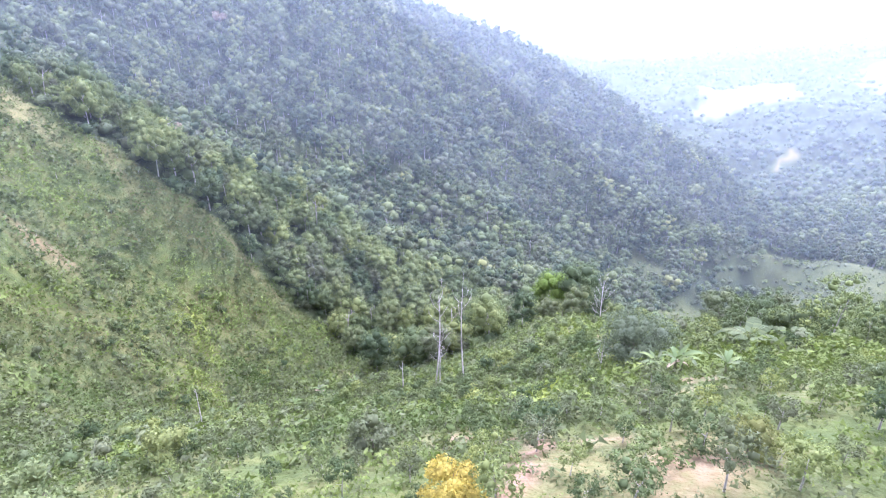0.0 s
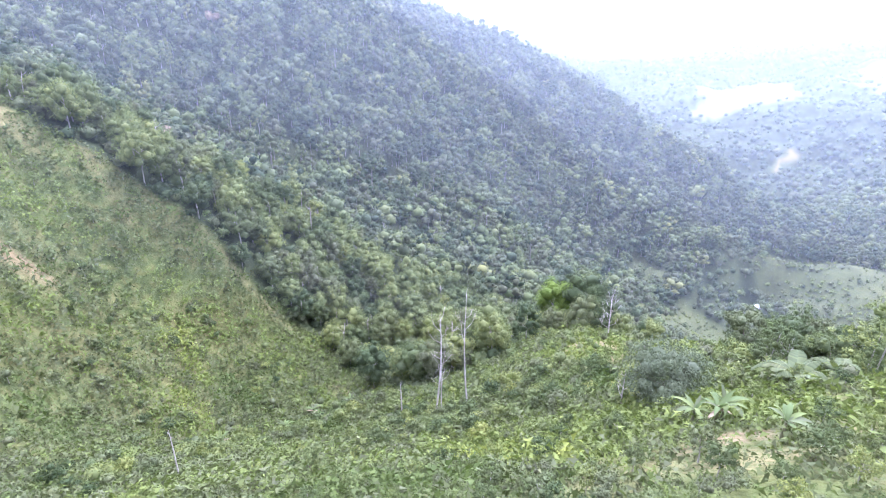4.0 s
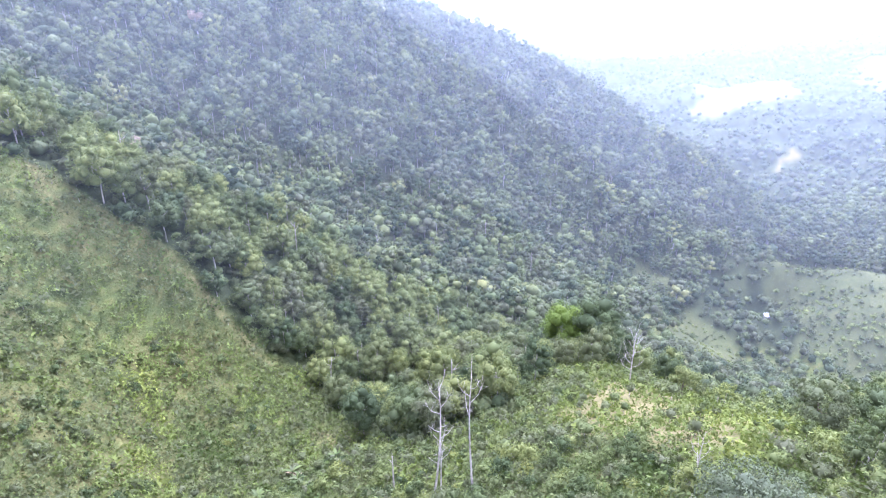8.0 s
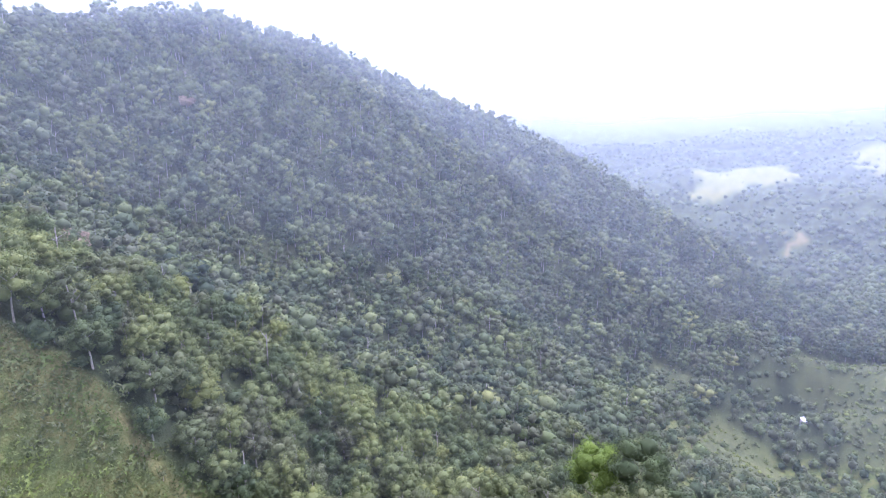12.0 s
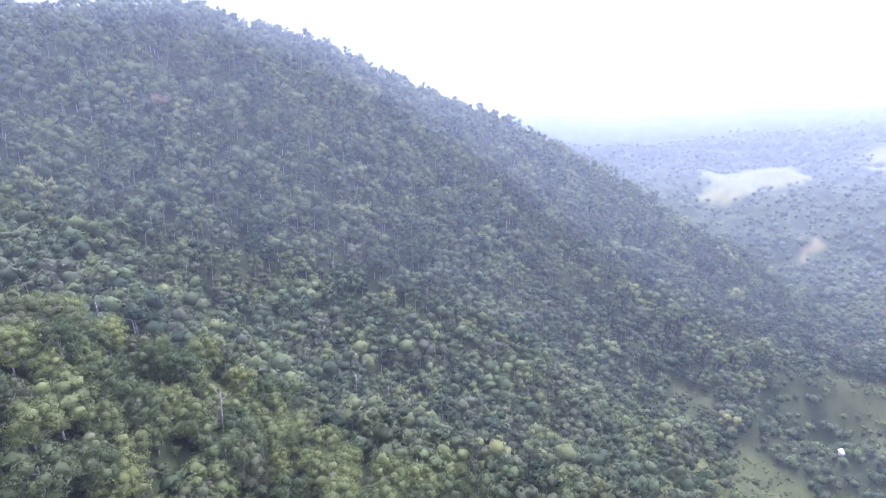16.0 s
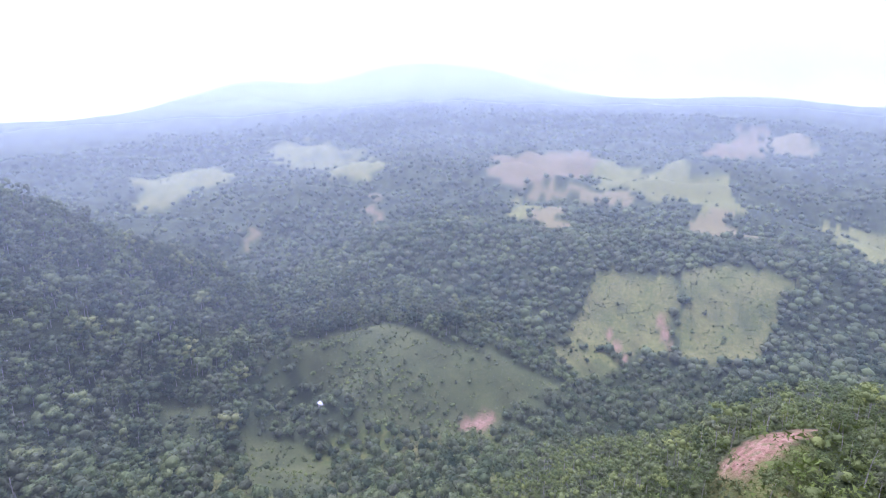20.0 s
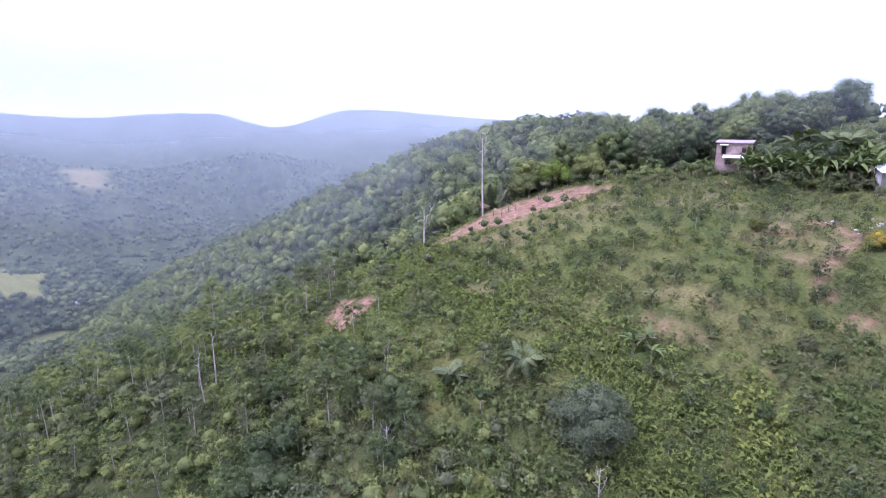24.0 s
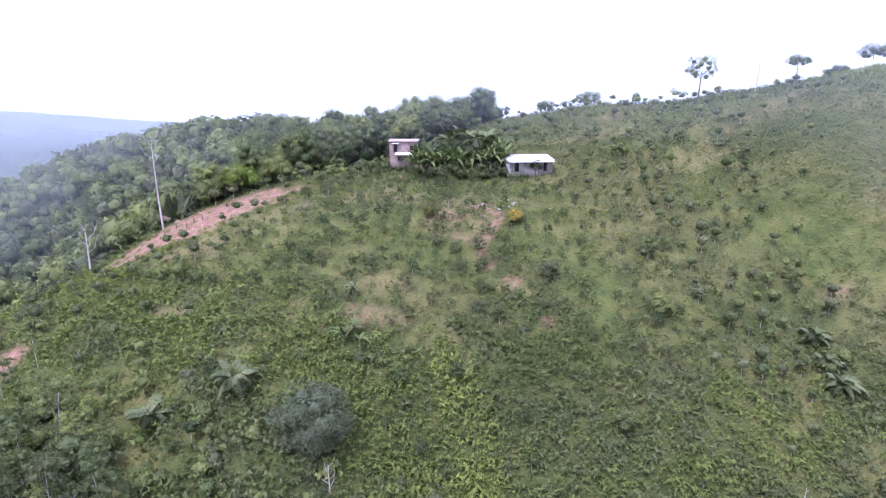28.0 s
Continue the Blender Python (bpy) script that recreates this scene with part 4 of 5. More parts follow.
# woods that fill the valley bottom and the lower slopes across it
x, y = scatter(-20, 640, -250, 700, 6.6, 33, 0.5)
d = np.hypot(x, y - 100)
keep = (d > 90) & (d <= 480) & ~is_open_far(x, y) & ~is_forest(x, y) & ~inside(x, y, SPUR_WOOD) & ~is_top_wood(x, y) & (x > 62 - 0.2 * (y - 180)) & ((y > 178) | (x > 150)) & ~((y > 480) & (x < 300))
xs, ys = x[keep], y[keep]
mass("valley_woods", MID_TREES, np.stack([xs, ys, ground_height(xs, ys) - 0.4], 1), tone_at(xs, ys, 49, 70), r.uniform(0.5, 1.0, len(xs)), [FOREST_LEAF, DARK_BARK],
     "dense green woods filling the valley bottom", "woods", 59)

# lone bushes in the fields across the valley
x, y = scatter(120, 1300, -400, 1300, 10, 34, 0.5)
keep = in_any(x, y, GREEN_FIELDS + DRY_FIELDS) & (np.random.RandomState(14).rand(len(x)) < np.clip(0.12 + 0.4 * wave(x, y, 90, 16), 0.02, 0.6))
xs, ys = x[keep], y[keep]
mass("field_trees", [kind_of(*b) for b in LIGHT_BUSHES], np.stack([xs, ys, ground_height(xs, ys)], 1), tone_at(xs, ys, 50, 70), 0.6 + 1.8 * r.rand(len(xs)) ** 2.5, [FOREST_LEAF, BARK],
     "lone bushes and small trees in the far fields", "bushes", 60)

# low scrub that speckles the nearer fields across the valley
scrub_kinds = []
for k in range(5):
    scrub_kinds.append(kind_of(lifted(*crown(rng, rng.uniform(0.9, 1.4), rng.uniform(1.2, 1.8), 3, 18, 0.6, lean_core=True, flatness=0.8), 0.5), limb([(0, 0, -0.3), (0, 0, 0.6)], [0.05, 0.03], 3)))
x, y = scatter(110, 700, 120, 520, 4.4, 41, 0.5)
keep = in_any(x, y, [HOME_FIELD, LOW_FIELD, STRIP_FIELD, SLOPE_FIELD, UPPER_FIELD, FOOT_FIELD]) & (np.random.RandomState(19).rand(len(x)) < np.clip(0.38 + 0.5 * wave(x, y, 45, 19) + 0.35 * inside(x, y, LOW_FIELD) + 0.6 * (x < 285) * inside(x, y, HOME_FIELD), 0.08, 0.9)) & (spots(x, y, SOIL) < 0.2)
xs, ys = x[keep], y[keep]
mass("field_scrub", scrub_kinds, np.stack([xs, ys, ground_height(xs, ys)], 1), tone_at(xs, ys, 54, 40) + 0.1, r.uniform(0.5, 1.5, len(xs)) * np.where((xs < 285) & inside(xs, ys, HOME_FIELD), 1.7, 1.0), [WOOD_LEAF, BARK],
     "low scrub speckling the fields across the valley", "scrub", 65)

# understorey of the nearer forest and of the hilltop wood
x, y = scatter(-200, 280, -110, 330, 4.0, 35, 0.5)
keep = (is_forest(x, y) & (x > -0.75 * y - 10) & (y < 225)) | (is_top_wood(x, y) & (x < 130) & (y > -75))
xs, ys = x[keep], y[keep]
mass("understorey", [kind_of(*b) for b in UNDER], np.stack([xs, ys, ground_height(xs, ys) - 0.2], 1), tone_at(xs, ys, 51, 30), r.uniform(0.9, 2.1, len(xs)), [FOREST_LEAF, BARK],
     "leafy green understorey below the forest trees", "understorey", 61)

# far woods
x, y = scatter(150, 1750, -900, 1700, 11.0, 24, 0.5)
bx, by = scatter(150, 800, -300, 800, 8.2, 39, 0.5)
nearer = np.hypot(bx, by - 100) < 760
outer = np.hypot(x, y - 100) >= 760
x, y = np.r_[bx[nearer], x[outer]], np.r_[by[nearer], y[outer]]
d = np.hypot(x, y - 100)
keep = (d > 480) & (d < 1750) & ~is_open_far(x, y) & ~is_forest(x, y) & ~inside(x, y, SPUR_WOOD) & ~is_top_wood(x, y)
keep &= (d < 900) | (np.random.RandomState(4).rand(len(x)) < 0.4)
x, y = x[keep], y[keep]
kinds = []
for k in range(6):
    kinds.append(kind_of(lifted(*crown(rng, rng.uniform(4.6, 6.6), rng.uniform(6.5, 9), 4, 12, 2.0, lean_core=True, flatness=0.8), 3.6), limb([(0, 0, -1), (0, 0, 4)], [0.4, 0.3], 3)))
mass("far_woods", kinds, np.stack([x, y, ground_height(x, y) - 0.5], 1), np.clip(tone_at(x, y, 44, 160) + 0.12 * wave(x, y, 55, 20), 0, 1), 0.75 + 0.8 * r.rand(len(x)) ** 1.5, [FOREST_LEAF, BARK],
     "far green woods over the hills across the valley", "woods", 54)

# shrubs in the open fields
x, y = scatter(-135, 110, -48, 165, 4.3, 25, 0.5)
rows_x, rows_y = scatter(-44, 80, -9, 40, 3.3, 36, 0.28)
home = (x > -44) & (x < 80) & (y > -9) & (y < 40)
x, y = np.r_[x[~home], rows_x], np.r_[y[~home], rows_y]
open_here = ~is_forest(x, y) & ~is_spur_wood(x, y) & ~is_top_wood(x, y) & (spots(x, y, SOIL) < 0.5)
dense = np.clip(0.55 + 0.4 * wave(x, y, 30, 61) - 0.3 * (x < -55) + 0.35 * ((y < 40) & (x > -44)), 0.08, 1)
keep = open_here & (np.random.RandomState(8).rand(len(x)) < dense)
keep &= ~((np.abs(x - -1.6) < 8) & (np.abs(y - -7.8) < 6)) & ~((np.abs(x - 25.9) < 6) & (np.abs(y - -15.7) < 6))
x, y = x[keep], y[keep]
order = np.argsort(np.minimum(np.hypot(x - 10, y - 30), np.hypot(x + 5, y - 60) + 8))
x, y = x[order], y[order]
N_OWN = 290
plant_many("shrub", SHRUBS, SHRUB_LEAF, BARK, list(zip(x[:N_OWN], y[:N_OWN])), r.uniform(0.5, 1.0, N_OWN) * np.where((y[:N_OWN] > 14) & (x[:N_OWN] > 0), 1.2, 0.95),
           lambda px, py, s: "planted green shrub with a thin stem on the grassy slope", "shrub", "planted shrubs", 8)
xs, ys = x[N_OWN:], y[N_OWN:]
kinds = []
for k in range(6):
    h = rng.uniform(1.0, 1.9)
    kinds.append(kind_of(lifted(*crown(rng, rng.uniform(0.75, 1.1), rng.uniform(1.2, 1.8), 4, 60, 0.36, lean_core=True), h), trunk(rng, h, 0.06, 0.5, 0, 3)))
mass("field_shrubs", kinds, np.stack([xs, ys, ground_height(xs, ys) - 0.05], 1), tone_at(xs, ys, 45, 25), r.uniform(0.6, 1.4, len(xs)), [WOOD_LEAF, BARK],
     "scattered green shrubs over the farther field slopes", "shrubs", 55)

# thicket in the gully and the valley floor, and on the near slope
x, y = scatter(-70, 40, 20, 150, 3.0, 26, 0.5)
gully_y = np.array(GULLY[:7], float)
gd = np.min(np.hypot(x[:, None] - np.interp(np.linspace(0, 6, 60), range(7), gully_y[:, 0]), y[:, None] - np.interp(np.linspace(0, 6, 60), range(7), gully_y[:, 1])), 1)
keep = ((gd < np.where(y < 54, -9, 7) + 5 * wave(x, y, 25, 62)) | ((x > -18) & (x < 26) & (y > 70 + 8 * wave(x, y, 20, 63)))) & ~is_forest(x, y) & ~is_spur_wood(x, y) & (spots(x, y, LUSH) < 0.3)
x, y = x[keep], y[keep]
N_OWN = min(250, len(x))
plant_many("bush", BUSHES, SHRUB_LEAF, BARK, list(zip(x[:N_OWN], y[:N_OWN])), r.uniform(0.6, 1.5, N_OWN),
           lambda px, py, s: "leafy dark green bush in the valley thicket", "bush", "bushes of the valley thicket", 9)
if len(x) > N_OWN:
    xs, ys = x[N_OWN:], y[N_OWN:]
    mass("thicket", [kind_of(*b) for b in LIGHT_BUSHES], np.stack([xs, ys, ground_height(xs, ys)], 1), tone_at(xs, ys, 46, 20), r.uniform(0.6, 1.4, len(xs)), [WOOD_LEAF, BARK],
         "tangled green thicket along the gully", "thicket", 56)

# dark clumps of bushes on the field beyond the gully
clumps = []
r2 = np.random.RandomState(17)
for cx, cy, n in ((-74, 129, 9), (-71, 138, 7), (-73, 105, 8), (-76, 108, 6), (-74, 98, 7), (-52, 124, 9), (-55, 131, 8), (-62, 100, 8), (-84, 112, 5), (-60, 92, 9), (-92, 122, 4), (-88, 100, 4)):
    clumps += [(cx + r2.normal(0, 2.6), cy + r2.normal(0, 2.2)) for k in range(n)]
clumps = [c for c in clumps if not is_forest(*c)]
plant_many("field_bush", BUSHES, SHRUB_LEAF, BARK, clumps, r2.uniform(0.5, 1.15, len(clumps)),
           lambda px, py, s: "dark leafy bush on the steep grass field", "bush", "bushes on the steep field", 12)

# bushes over the spur and its knoll
x, y = scatter(8, 66, 58, 215, 2.9, 28, 0.5)
keep = ~is_forest(x, y) & ~is_spur_wood(x, y) & (np.random.RandomState(12).rand(len(x)) < np.where(spots(x, y, LUSH) > 0.4, 0.06, 0.5)) & (y < 212)
xs, ys = x[keep], y[keep]
mass("spur_bushes", [kind_of(*b) for b in LIGHT_BUSHES], np.stack([xs, ys, ground_height(xs, ys)], 1), tone_at(xs, ys, 48, 18) + 0.15, r.uniform(0.5, 1.35, len(xs)), [WOOD_LEAF, BARK],
     "mixed green bushes over the grassy spur", "bushes", 58)

# weeds and leafy undergrowth: fine and close on the house slope, coarser on the far side of the gully
def weeds(name, x, y, size, count, spread_, seed, label, low):
    keep = ~is_forest(x, y) & ~is_top_wood(x, y) & (np.random.RandomState(9).rand(len(x)) < weed_cover(x, y, low))
    x, y = x[keep], y[keep]
    kinds = []
    for k in range(8):
        p = rng.normal(0, spread_, (count, 3)) * [1, 1, 0]
        p[:, 2] = rng.uniform(0.06, 0.62, count) * size / 0.3
        v, f = leaves(rng, p, np.stack([p[:, 0], p[:, 1], np.full(count, 0.6)], 1), size, 0.4, 1.5)
        kinds.append((v, f, np.zeros(len(f), int)))
    tones = np.clip(0.26 + 0.5 * tone_at(x, y, 47, 16) + 0.2 * wave(x, y, 45, 66) + 0.4 * spots(x, y, LUSH) - 0.2 * spots(x, y, LUSH[2:4]) + 0.22 * ((x > 40) & (y < 62)), 0, 1)
    scales = (0.5 + 1.4 * np.random.RandomState(seed).rand(len(x)) ** 1.6) * np.clip(0.85 + (y - 24) * 0.03 + 0.25 * wave(x, y, 7, 67), 0.7, 1.5)
    mass(name, kinds, np.stack([x, y, ground_height(x, y)], 1), tones, scales, [WEED_LEAF], label, "undergrowth", seed)


x, y = scatter(-70, 80, -22, 92, 0.72, 27, 0.5)
weeds("undergrowth", x, y, 0.28, 12, 0.36, 57, "low leafy weeds and ferns covering the house slope", 0.3)
x, y = scatter(-138, 112, -50, 168, 1.0, 29, 0.5)
keep = (x < -70) | (x > 80) | (y < -22) | (y > 92)
weeds("field_weeds", x[keep], y[keep], 0.42, 8, 0.5, 62, "green weeds over the steep field beyond the gully", 0.45)


# ---- palms and bananas ----
def on_hill(u, v):
    """The house hill's own plan, turned into the world."""
    return 1 + 0.988 * (u - 1) - 0.1547 * (v - 111.3), 111.3 + 0.1547 * (u - 1) + 0.988 * (v - 111.3)


def blade(length, width, droop, segments=6, fold=0.25):
    """One long leaf that rises, arches over and hangs, folded along its rib."""
    v, f = [], []
    for i in range(segments + 1):
        s = i / segments
        x, z = length * (s - 0.12 * s * s), length * (0.55 * s - droop * s * s)
        w = width * math.sin(math.pi * min(1, 0.12 + 0.88 * s) ** 0.8) * 0.5 + 0.01
        v += [(x, -w, z + fold * w), (x, 0, z), (x, w, z + fold * w)]
    for i in range(segments):
        for k in (0, 1):
            a = i * 3 + k
            f += [[a, a + 3, a + 4], [a, a + 4, a + 1]]
    return np.array(v), np.array(f)


def frond(length, droop, pairs=16, rise=0.6):
    """A feather frond: a rib with hanging leaflets."""
    rib = [(length * s * (1 - 0.15 * s), 0, length * (rise * s - droop * s * s)) for s in np.linspace(0, 1, 7)]
    out = [limb(rib, [0.05, 0.045, 0.04, 0.03, 0.025, 0.02, 0.01], 3)]
    for i in range(pairs):
        s = 0.15 + 0.83 * i / pairs
        o = np.array([length * s * (1 - 0.15 * s), 0, length * (rise * s - droop * s * s)])
        n = length * 0.26 * math.sin(math.pi * (0.2 + 0.75 * s))
        for side in (-1, 1):
            e = o + np.array([n * 0.55, side * n * 0.8, -n * 0.35])
            out.append((np.array([o - [0.05, 0, 0], o + [0.24, 0, 0.03], e + [0.08, 0, 0], e - [0.08, 0, 0.05]]), np.array([[0, 1, 2], [0, 2, 3]])))
    return join(out)


def rosette(name, leaf_shapes, count, tilt, stem_h, stem_r, leaf_mat, stem_mat, seed, dead=0):
    """A stem with a whorl of leaves, each a part."""
    r = np.random.RandomState(seed)
    base = new(name)
    base.empty_display_size = 0.3
    stem = part("stem", mesh_from("stem", *limb([(0, 0, -0.3), (0.02, 0, stem_h * 0.5), (0.05, 0.03, stem_h)], [stem_r * 1.2, stem_r, stem_r * 0.7], 6), [stem_mat]), base)
    live = [mesh_from("leaf", *s, [leaf_mat]) for s in leaf_shapes]
    wilted = [mesh_from("leaf", *s, [DRY_LEAF]) for s in leaf_shapes] if dead else []
    for k in range(count):
        gone = k < dead
        ob = part("leaf", (wilted if gone else live)[k % len(live)], base, "dry brown hanging leaf" if gone else "")
        ob.matrix_basis = pose(0, 0, stem_h * (0.8 if gone else r.uniform(0.88, 1.0)), 0, (r.uniform(20, 40) if gone else r.uniform(*tilt)), k * 137.5 + r.uniform(-15, 15))
        k_s = r.uniform(0.75, 1.15)
        ob.scale = (k_s, k_s, k_s)
    return base


def stand(ob, x, y, turn=0, scale=1.0, sink=0.05):
    ob.matrix_basis = pose(x, y, float(ground_height(x, y)) - sink, 0, 0, turn)
    ob.scale = (scale, scale, scale)
    return ob


BLADES = [blade(2.3, 0.42, 0.5), blade(2.0, 0.4, 0.25), blade(2.5, 0.44, 0.7)]
FRONDS = [frond(3.6, 0.75), frond(3.2, 0.5), frond(3.9, 1.0)]
STEM = plain("green_brown_stem", (0.10, 0.11, 0.05), (0.20, 0.19, 0.10), 3.0)

banana_a = stand(rosette("banana_plant", BLADES, 9, (-40, 5), 2.0, 0.14, BANANA_LEAF, STEM, 1), 23.0, 39.3, 30, 1.0)
tagged(banana_a, "bright green banana plant with upright leaves", "banana plant", "banana plants")
banana_b = stand(rosette("banana_plant", BLADES, 11, (-35, 20), 2.3, 0.16, BANANA_LEAF, STEM, 2, dead=3), 21.4, 45.0, 80, 0.95)
tagged(banana_b, "large banana clump with dry brown lower leaves", "banana plant", "banana plants")
r = np.random.RandomState(77)
for x, y, s in ((22.6, 46.3, 1.1), (20.2, 46.4, 1.0), (-45, 88, 1.2), (-43, 91, 1.0), (-33, 108, 1.2), (-31, 105, 1.0), (-37, 100, 1.1), (-26, 115, 1.1), (-22, 118, 1.0)):
    tagged(copy_thing(banana_a if s < 1.15 else banana_b, pose(x, y, float(ground_height(x, y)) - 0.05, 0, 0, r.uniform(0, 360)) @ Matrix.Diagonal((s, s, s, 1))), "green banana plant in the slope's undergrowth", "banana plant", "banana plants")
for k in range(64):
    u = -15.5 + 19.5 * (k % 13) / 12 + r.uniform(-0.8, 0.8)
    v = -4.6 - 1.7 * (k // 13) + r.uniform(-0.7, 0.7)
    x, y = on_hill(u, v)
    s = r.uniform(1.5, 2.1)
    tagged(copy_thing((banana_a, banana_b)[k % 3 == 0], pose(x, y, float(ground_height(x, y)) - 0.05, 0, 0, r.uniform(0, 360)) @ Matrix.Diagonal((s, s, s, 1))),
           "tall dark green banana plant in the grove between the houses", "banana plant", "banana grove")
for k in range(16):
    x, y = on_hill(9 + r.uniform(0, 20), -12 - r.uniform(0, 6))
    s = r.uniform(0.9, 1.3)
    tagged(copy_thing(banana_a, pose(x, y, float(ground_height(x, y)) - 0.05, 0, 0, r.uniform(0, 360)) @ Matrix.Diagonal((s, s, s, 1))),
           "green banana plant at the edge of the hilltop wood", "banana plant", "bananas by the wood")

palm = stand(rosette("palm", FRONDS, 17, (-42, 12), 1.6, 0.2, PALM_LEAF, STEM, 3), 33.5, 54.6, 0, 1.1)
tagged(palm, "wide green palm with drooping feather fronds", "palm", "palms")
for x, y, s, sink in ((41.8, 59.5, 0.85, 0), (-44.7, 27.9, 0.8, 0), (-45.7, 34.8, 0.85, 0), (-45.2, 31.4, 0.7, 0), (-45, 79, 0.8, 0), (10.1, -11.6, 1.25, -3.4), (14.7, -11.9, 1.3, -3.8), (7.4, -13.5, 1.2, -3.2), (12.5, -13.7, 1.2, -4.2)):
    ob = copy_thing(palm, pose(x, y, float(ground_height(x, y)) - 0.05 - sink, 0, 0, x * 31) @ Matrix.Diagonal((s, s, s, 1)))
    if sink:
        part("trunk", mesh_from("trunk", *limb([(0, 0, sink / s - 0.3), (0.05, 0, 0.3)], [0.2, 0.16], 6), [DARK_BARK]), ob)
    tagged(ob, "coconut-like palm rising over the banana grove" if sink else "green palm with arching fronds among weeds", "palm", "palms")
spiky = stand(rosette("spiky_palm", [frond(2.4, 0.45, 12), frond(2.1, 0.7, 12)], 22, (-70, 20), 0.5, 0.25, PALM_LEAF, STEM, 4, dead=7), -61.6, 87.0, 0, 1.0)
tagged(spiky, "round spiky palm with brownish lower fronds on the field", "palm")
raffia = stand(rosette("raffia_palm", [frond(6.5, 0.12, 22, 0.9), frond(5.8, 0.2, 22, 0.9)], 12, (-42, -8), 0.5, 0.3, GREY_LEAF, STEM, 5, dead=3),70.5, 7, 0, 0.9)
tagged(raffia, "fan of upright brownish palm fronds beside the bare tree", "palm")


# ---- dead and special trees ----
def dead_tree(name, height, girth, seed, forks=7, reach=0.2, start=0.55, mat=DEAD_WOOD):
    """A bare standing tree: a trunk and forked leafless branches."""
    r = np.random.RandomState(seed)
    base = new(name)
    base.empty_display_size = 0.3
    bend = r.normal(0, 0.03, 2) * height
    at = lambda s: np.array([bend[0] * math.sin(s * 2.4), bend[1] * math.sin(s * 1.8), height * s])
    part("trunk", mesh_from("trunk", *limb([at(s) for s in (-0.04, 0, 0.2, 0.4, 0.6, 0.8, 1)], [girth * k for k in (1.3, 1.1, 0.9, 0.78, 0.62, 0.42, 0.12)], 7), [mat]), base)
    for k in range(forks):
        s = start + (0.97 - start) * (k + 0.5) / forks
        a = k * 2.4 + r.uniform(-0.5, 0.5)
        o, n = at(s), height * reach * r.uniform(0.6, 1.15) * (1.15 - 0.6 * s)
        d = np.array([math.cos(a), math.sin(a), 0])
        m, e = o + d * n * 0.5 + [0, 0, n * 0.35], o + d * n * 0.85 + [0, 0, n * r.uniform(0.8, 1.3)]
        w = girth * 0.36 * (1.2 - 0.6 * s)
        out = [limb([o, m, e], [w, w * 0.7, w * 0.2], 5)]
        for q in range(4):
            p = m + (e - m) * r.uniform(0, 0.9)
            out.append(limb([p, p + r.normal(0, 0.28, 3) * n + [0, 0, n * 0.35]], [w * 0.4, w * 0.1], 3))
        part("branch", mesh_from("branch", *join(out), [mat]), base)
    return base


for x, y, h, g, s, forks, reach, start, text in (
        (-4.1, 87.7, 21, 0.17, 1, 9, 0.17, 0.5, "tall bleached dead tree with fine bare twigs"), (-3.0, 86.4, 14, 0.12, 2, 10, 0.22, 0.4, "shorter leafless tree beside the tall dead one"),
        (1.6, 83.5, 20.5, 0.16, 3, 6, 0.18, 0.62, "tall pale dead trunk with forked bare top"), (-11, 94, 9, 0.17, 4, 2, 0.1, 0.7, "thin broken dead trunk in the thicket"),
        (37, 126, 13, 0.15, 5, 13, 0.26, 0.25, "spreading bleached dead tree on the spur"), (70.6, 11.2, 18.5, 0.2, 6, 6, 0.2, 0.7, "tall white bare tree beside the dug soil"),
        (90.7, 38.3, 8, 0.15, 7, 3, 0.12, 0.6, "thin bare trunk on the shoulder"), (42.9, 70, 4.5, 0.11, 8, 8, 0.4, 0.3, "small pinkish leafless tree over bare soil"), (80.1, 71.8, 10, 0.14, 9, 4, 0.14, 0.7, "slender bare white trunk in the young wood"),
        (78.6, 74.6, 9, 0.13, 10, 3, 0.14, 0.75, "slender leaning pale trunk in the young wood"), (25, 72, 5, 0.1, 11, 8, 0.35, 0.25, "small leafless grey tree on the spur"), (19.5, 62, 5, 0.09, 12, 7, 0.35, 0.25, "bare twiggy shrub-tree on the spur"),
        (81.2, 19.3, 9, 0.2, 13, 6, 0.35, 0.4, "bare white branching tree at the wood's edge"), (-58.4, -39.5, 8.5, 0.16, 14, 9, 0.22, 0.3, "thin sparse tree on the skyline"), (-33.6, -40.5, 6, 0.1, 15, 8, 0.25, 0.3, "thin sparse tree on the skyline"),
        (13.6, -53, 9, 0.2, 16, 7, 0.3, 0.4, "sparse pale tree on the hilltop"), (-30, 165, 11, 0.2, 17, 4, 0.15, 0.6, "pale dead trunk at the forest edge"), (-52, 168, 10, 0.26, 18, 2, 0.1, 0.8, "broken white trunk at the forest edge"),
        (-32.1, 54.7, 8, 0.1, 19, 2, 0.08, 0.8, "thin white leaning pole-like trunk in the gully")):
    tagged(stand(dead_tree("dead_tree", h, g, s, forks, reach, start), x, y, s * 40), text, "dead tree")


def leafy(name, x, y, height, radius, crown_h, lobes, sprays, size, mat, bark, seed, label, category="tree", fill=0.72):
    r = np.random.RandomState(seed)
    base = plant_object(name, lifted(*dome(r, radius, crown_h * 1.15, lobes, sprays, size, fill * 0.85, 0.7, 2), height + 0.1 * crown_h), trunk(r, height, 0.03 * height + 0.04, radius * 0.55, 5, 6), mat, bark)
    return tagged(stand(base, x, y, seed * 50), label, category)


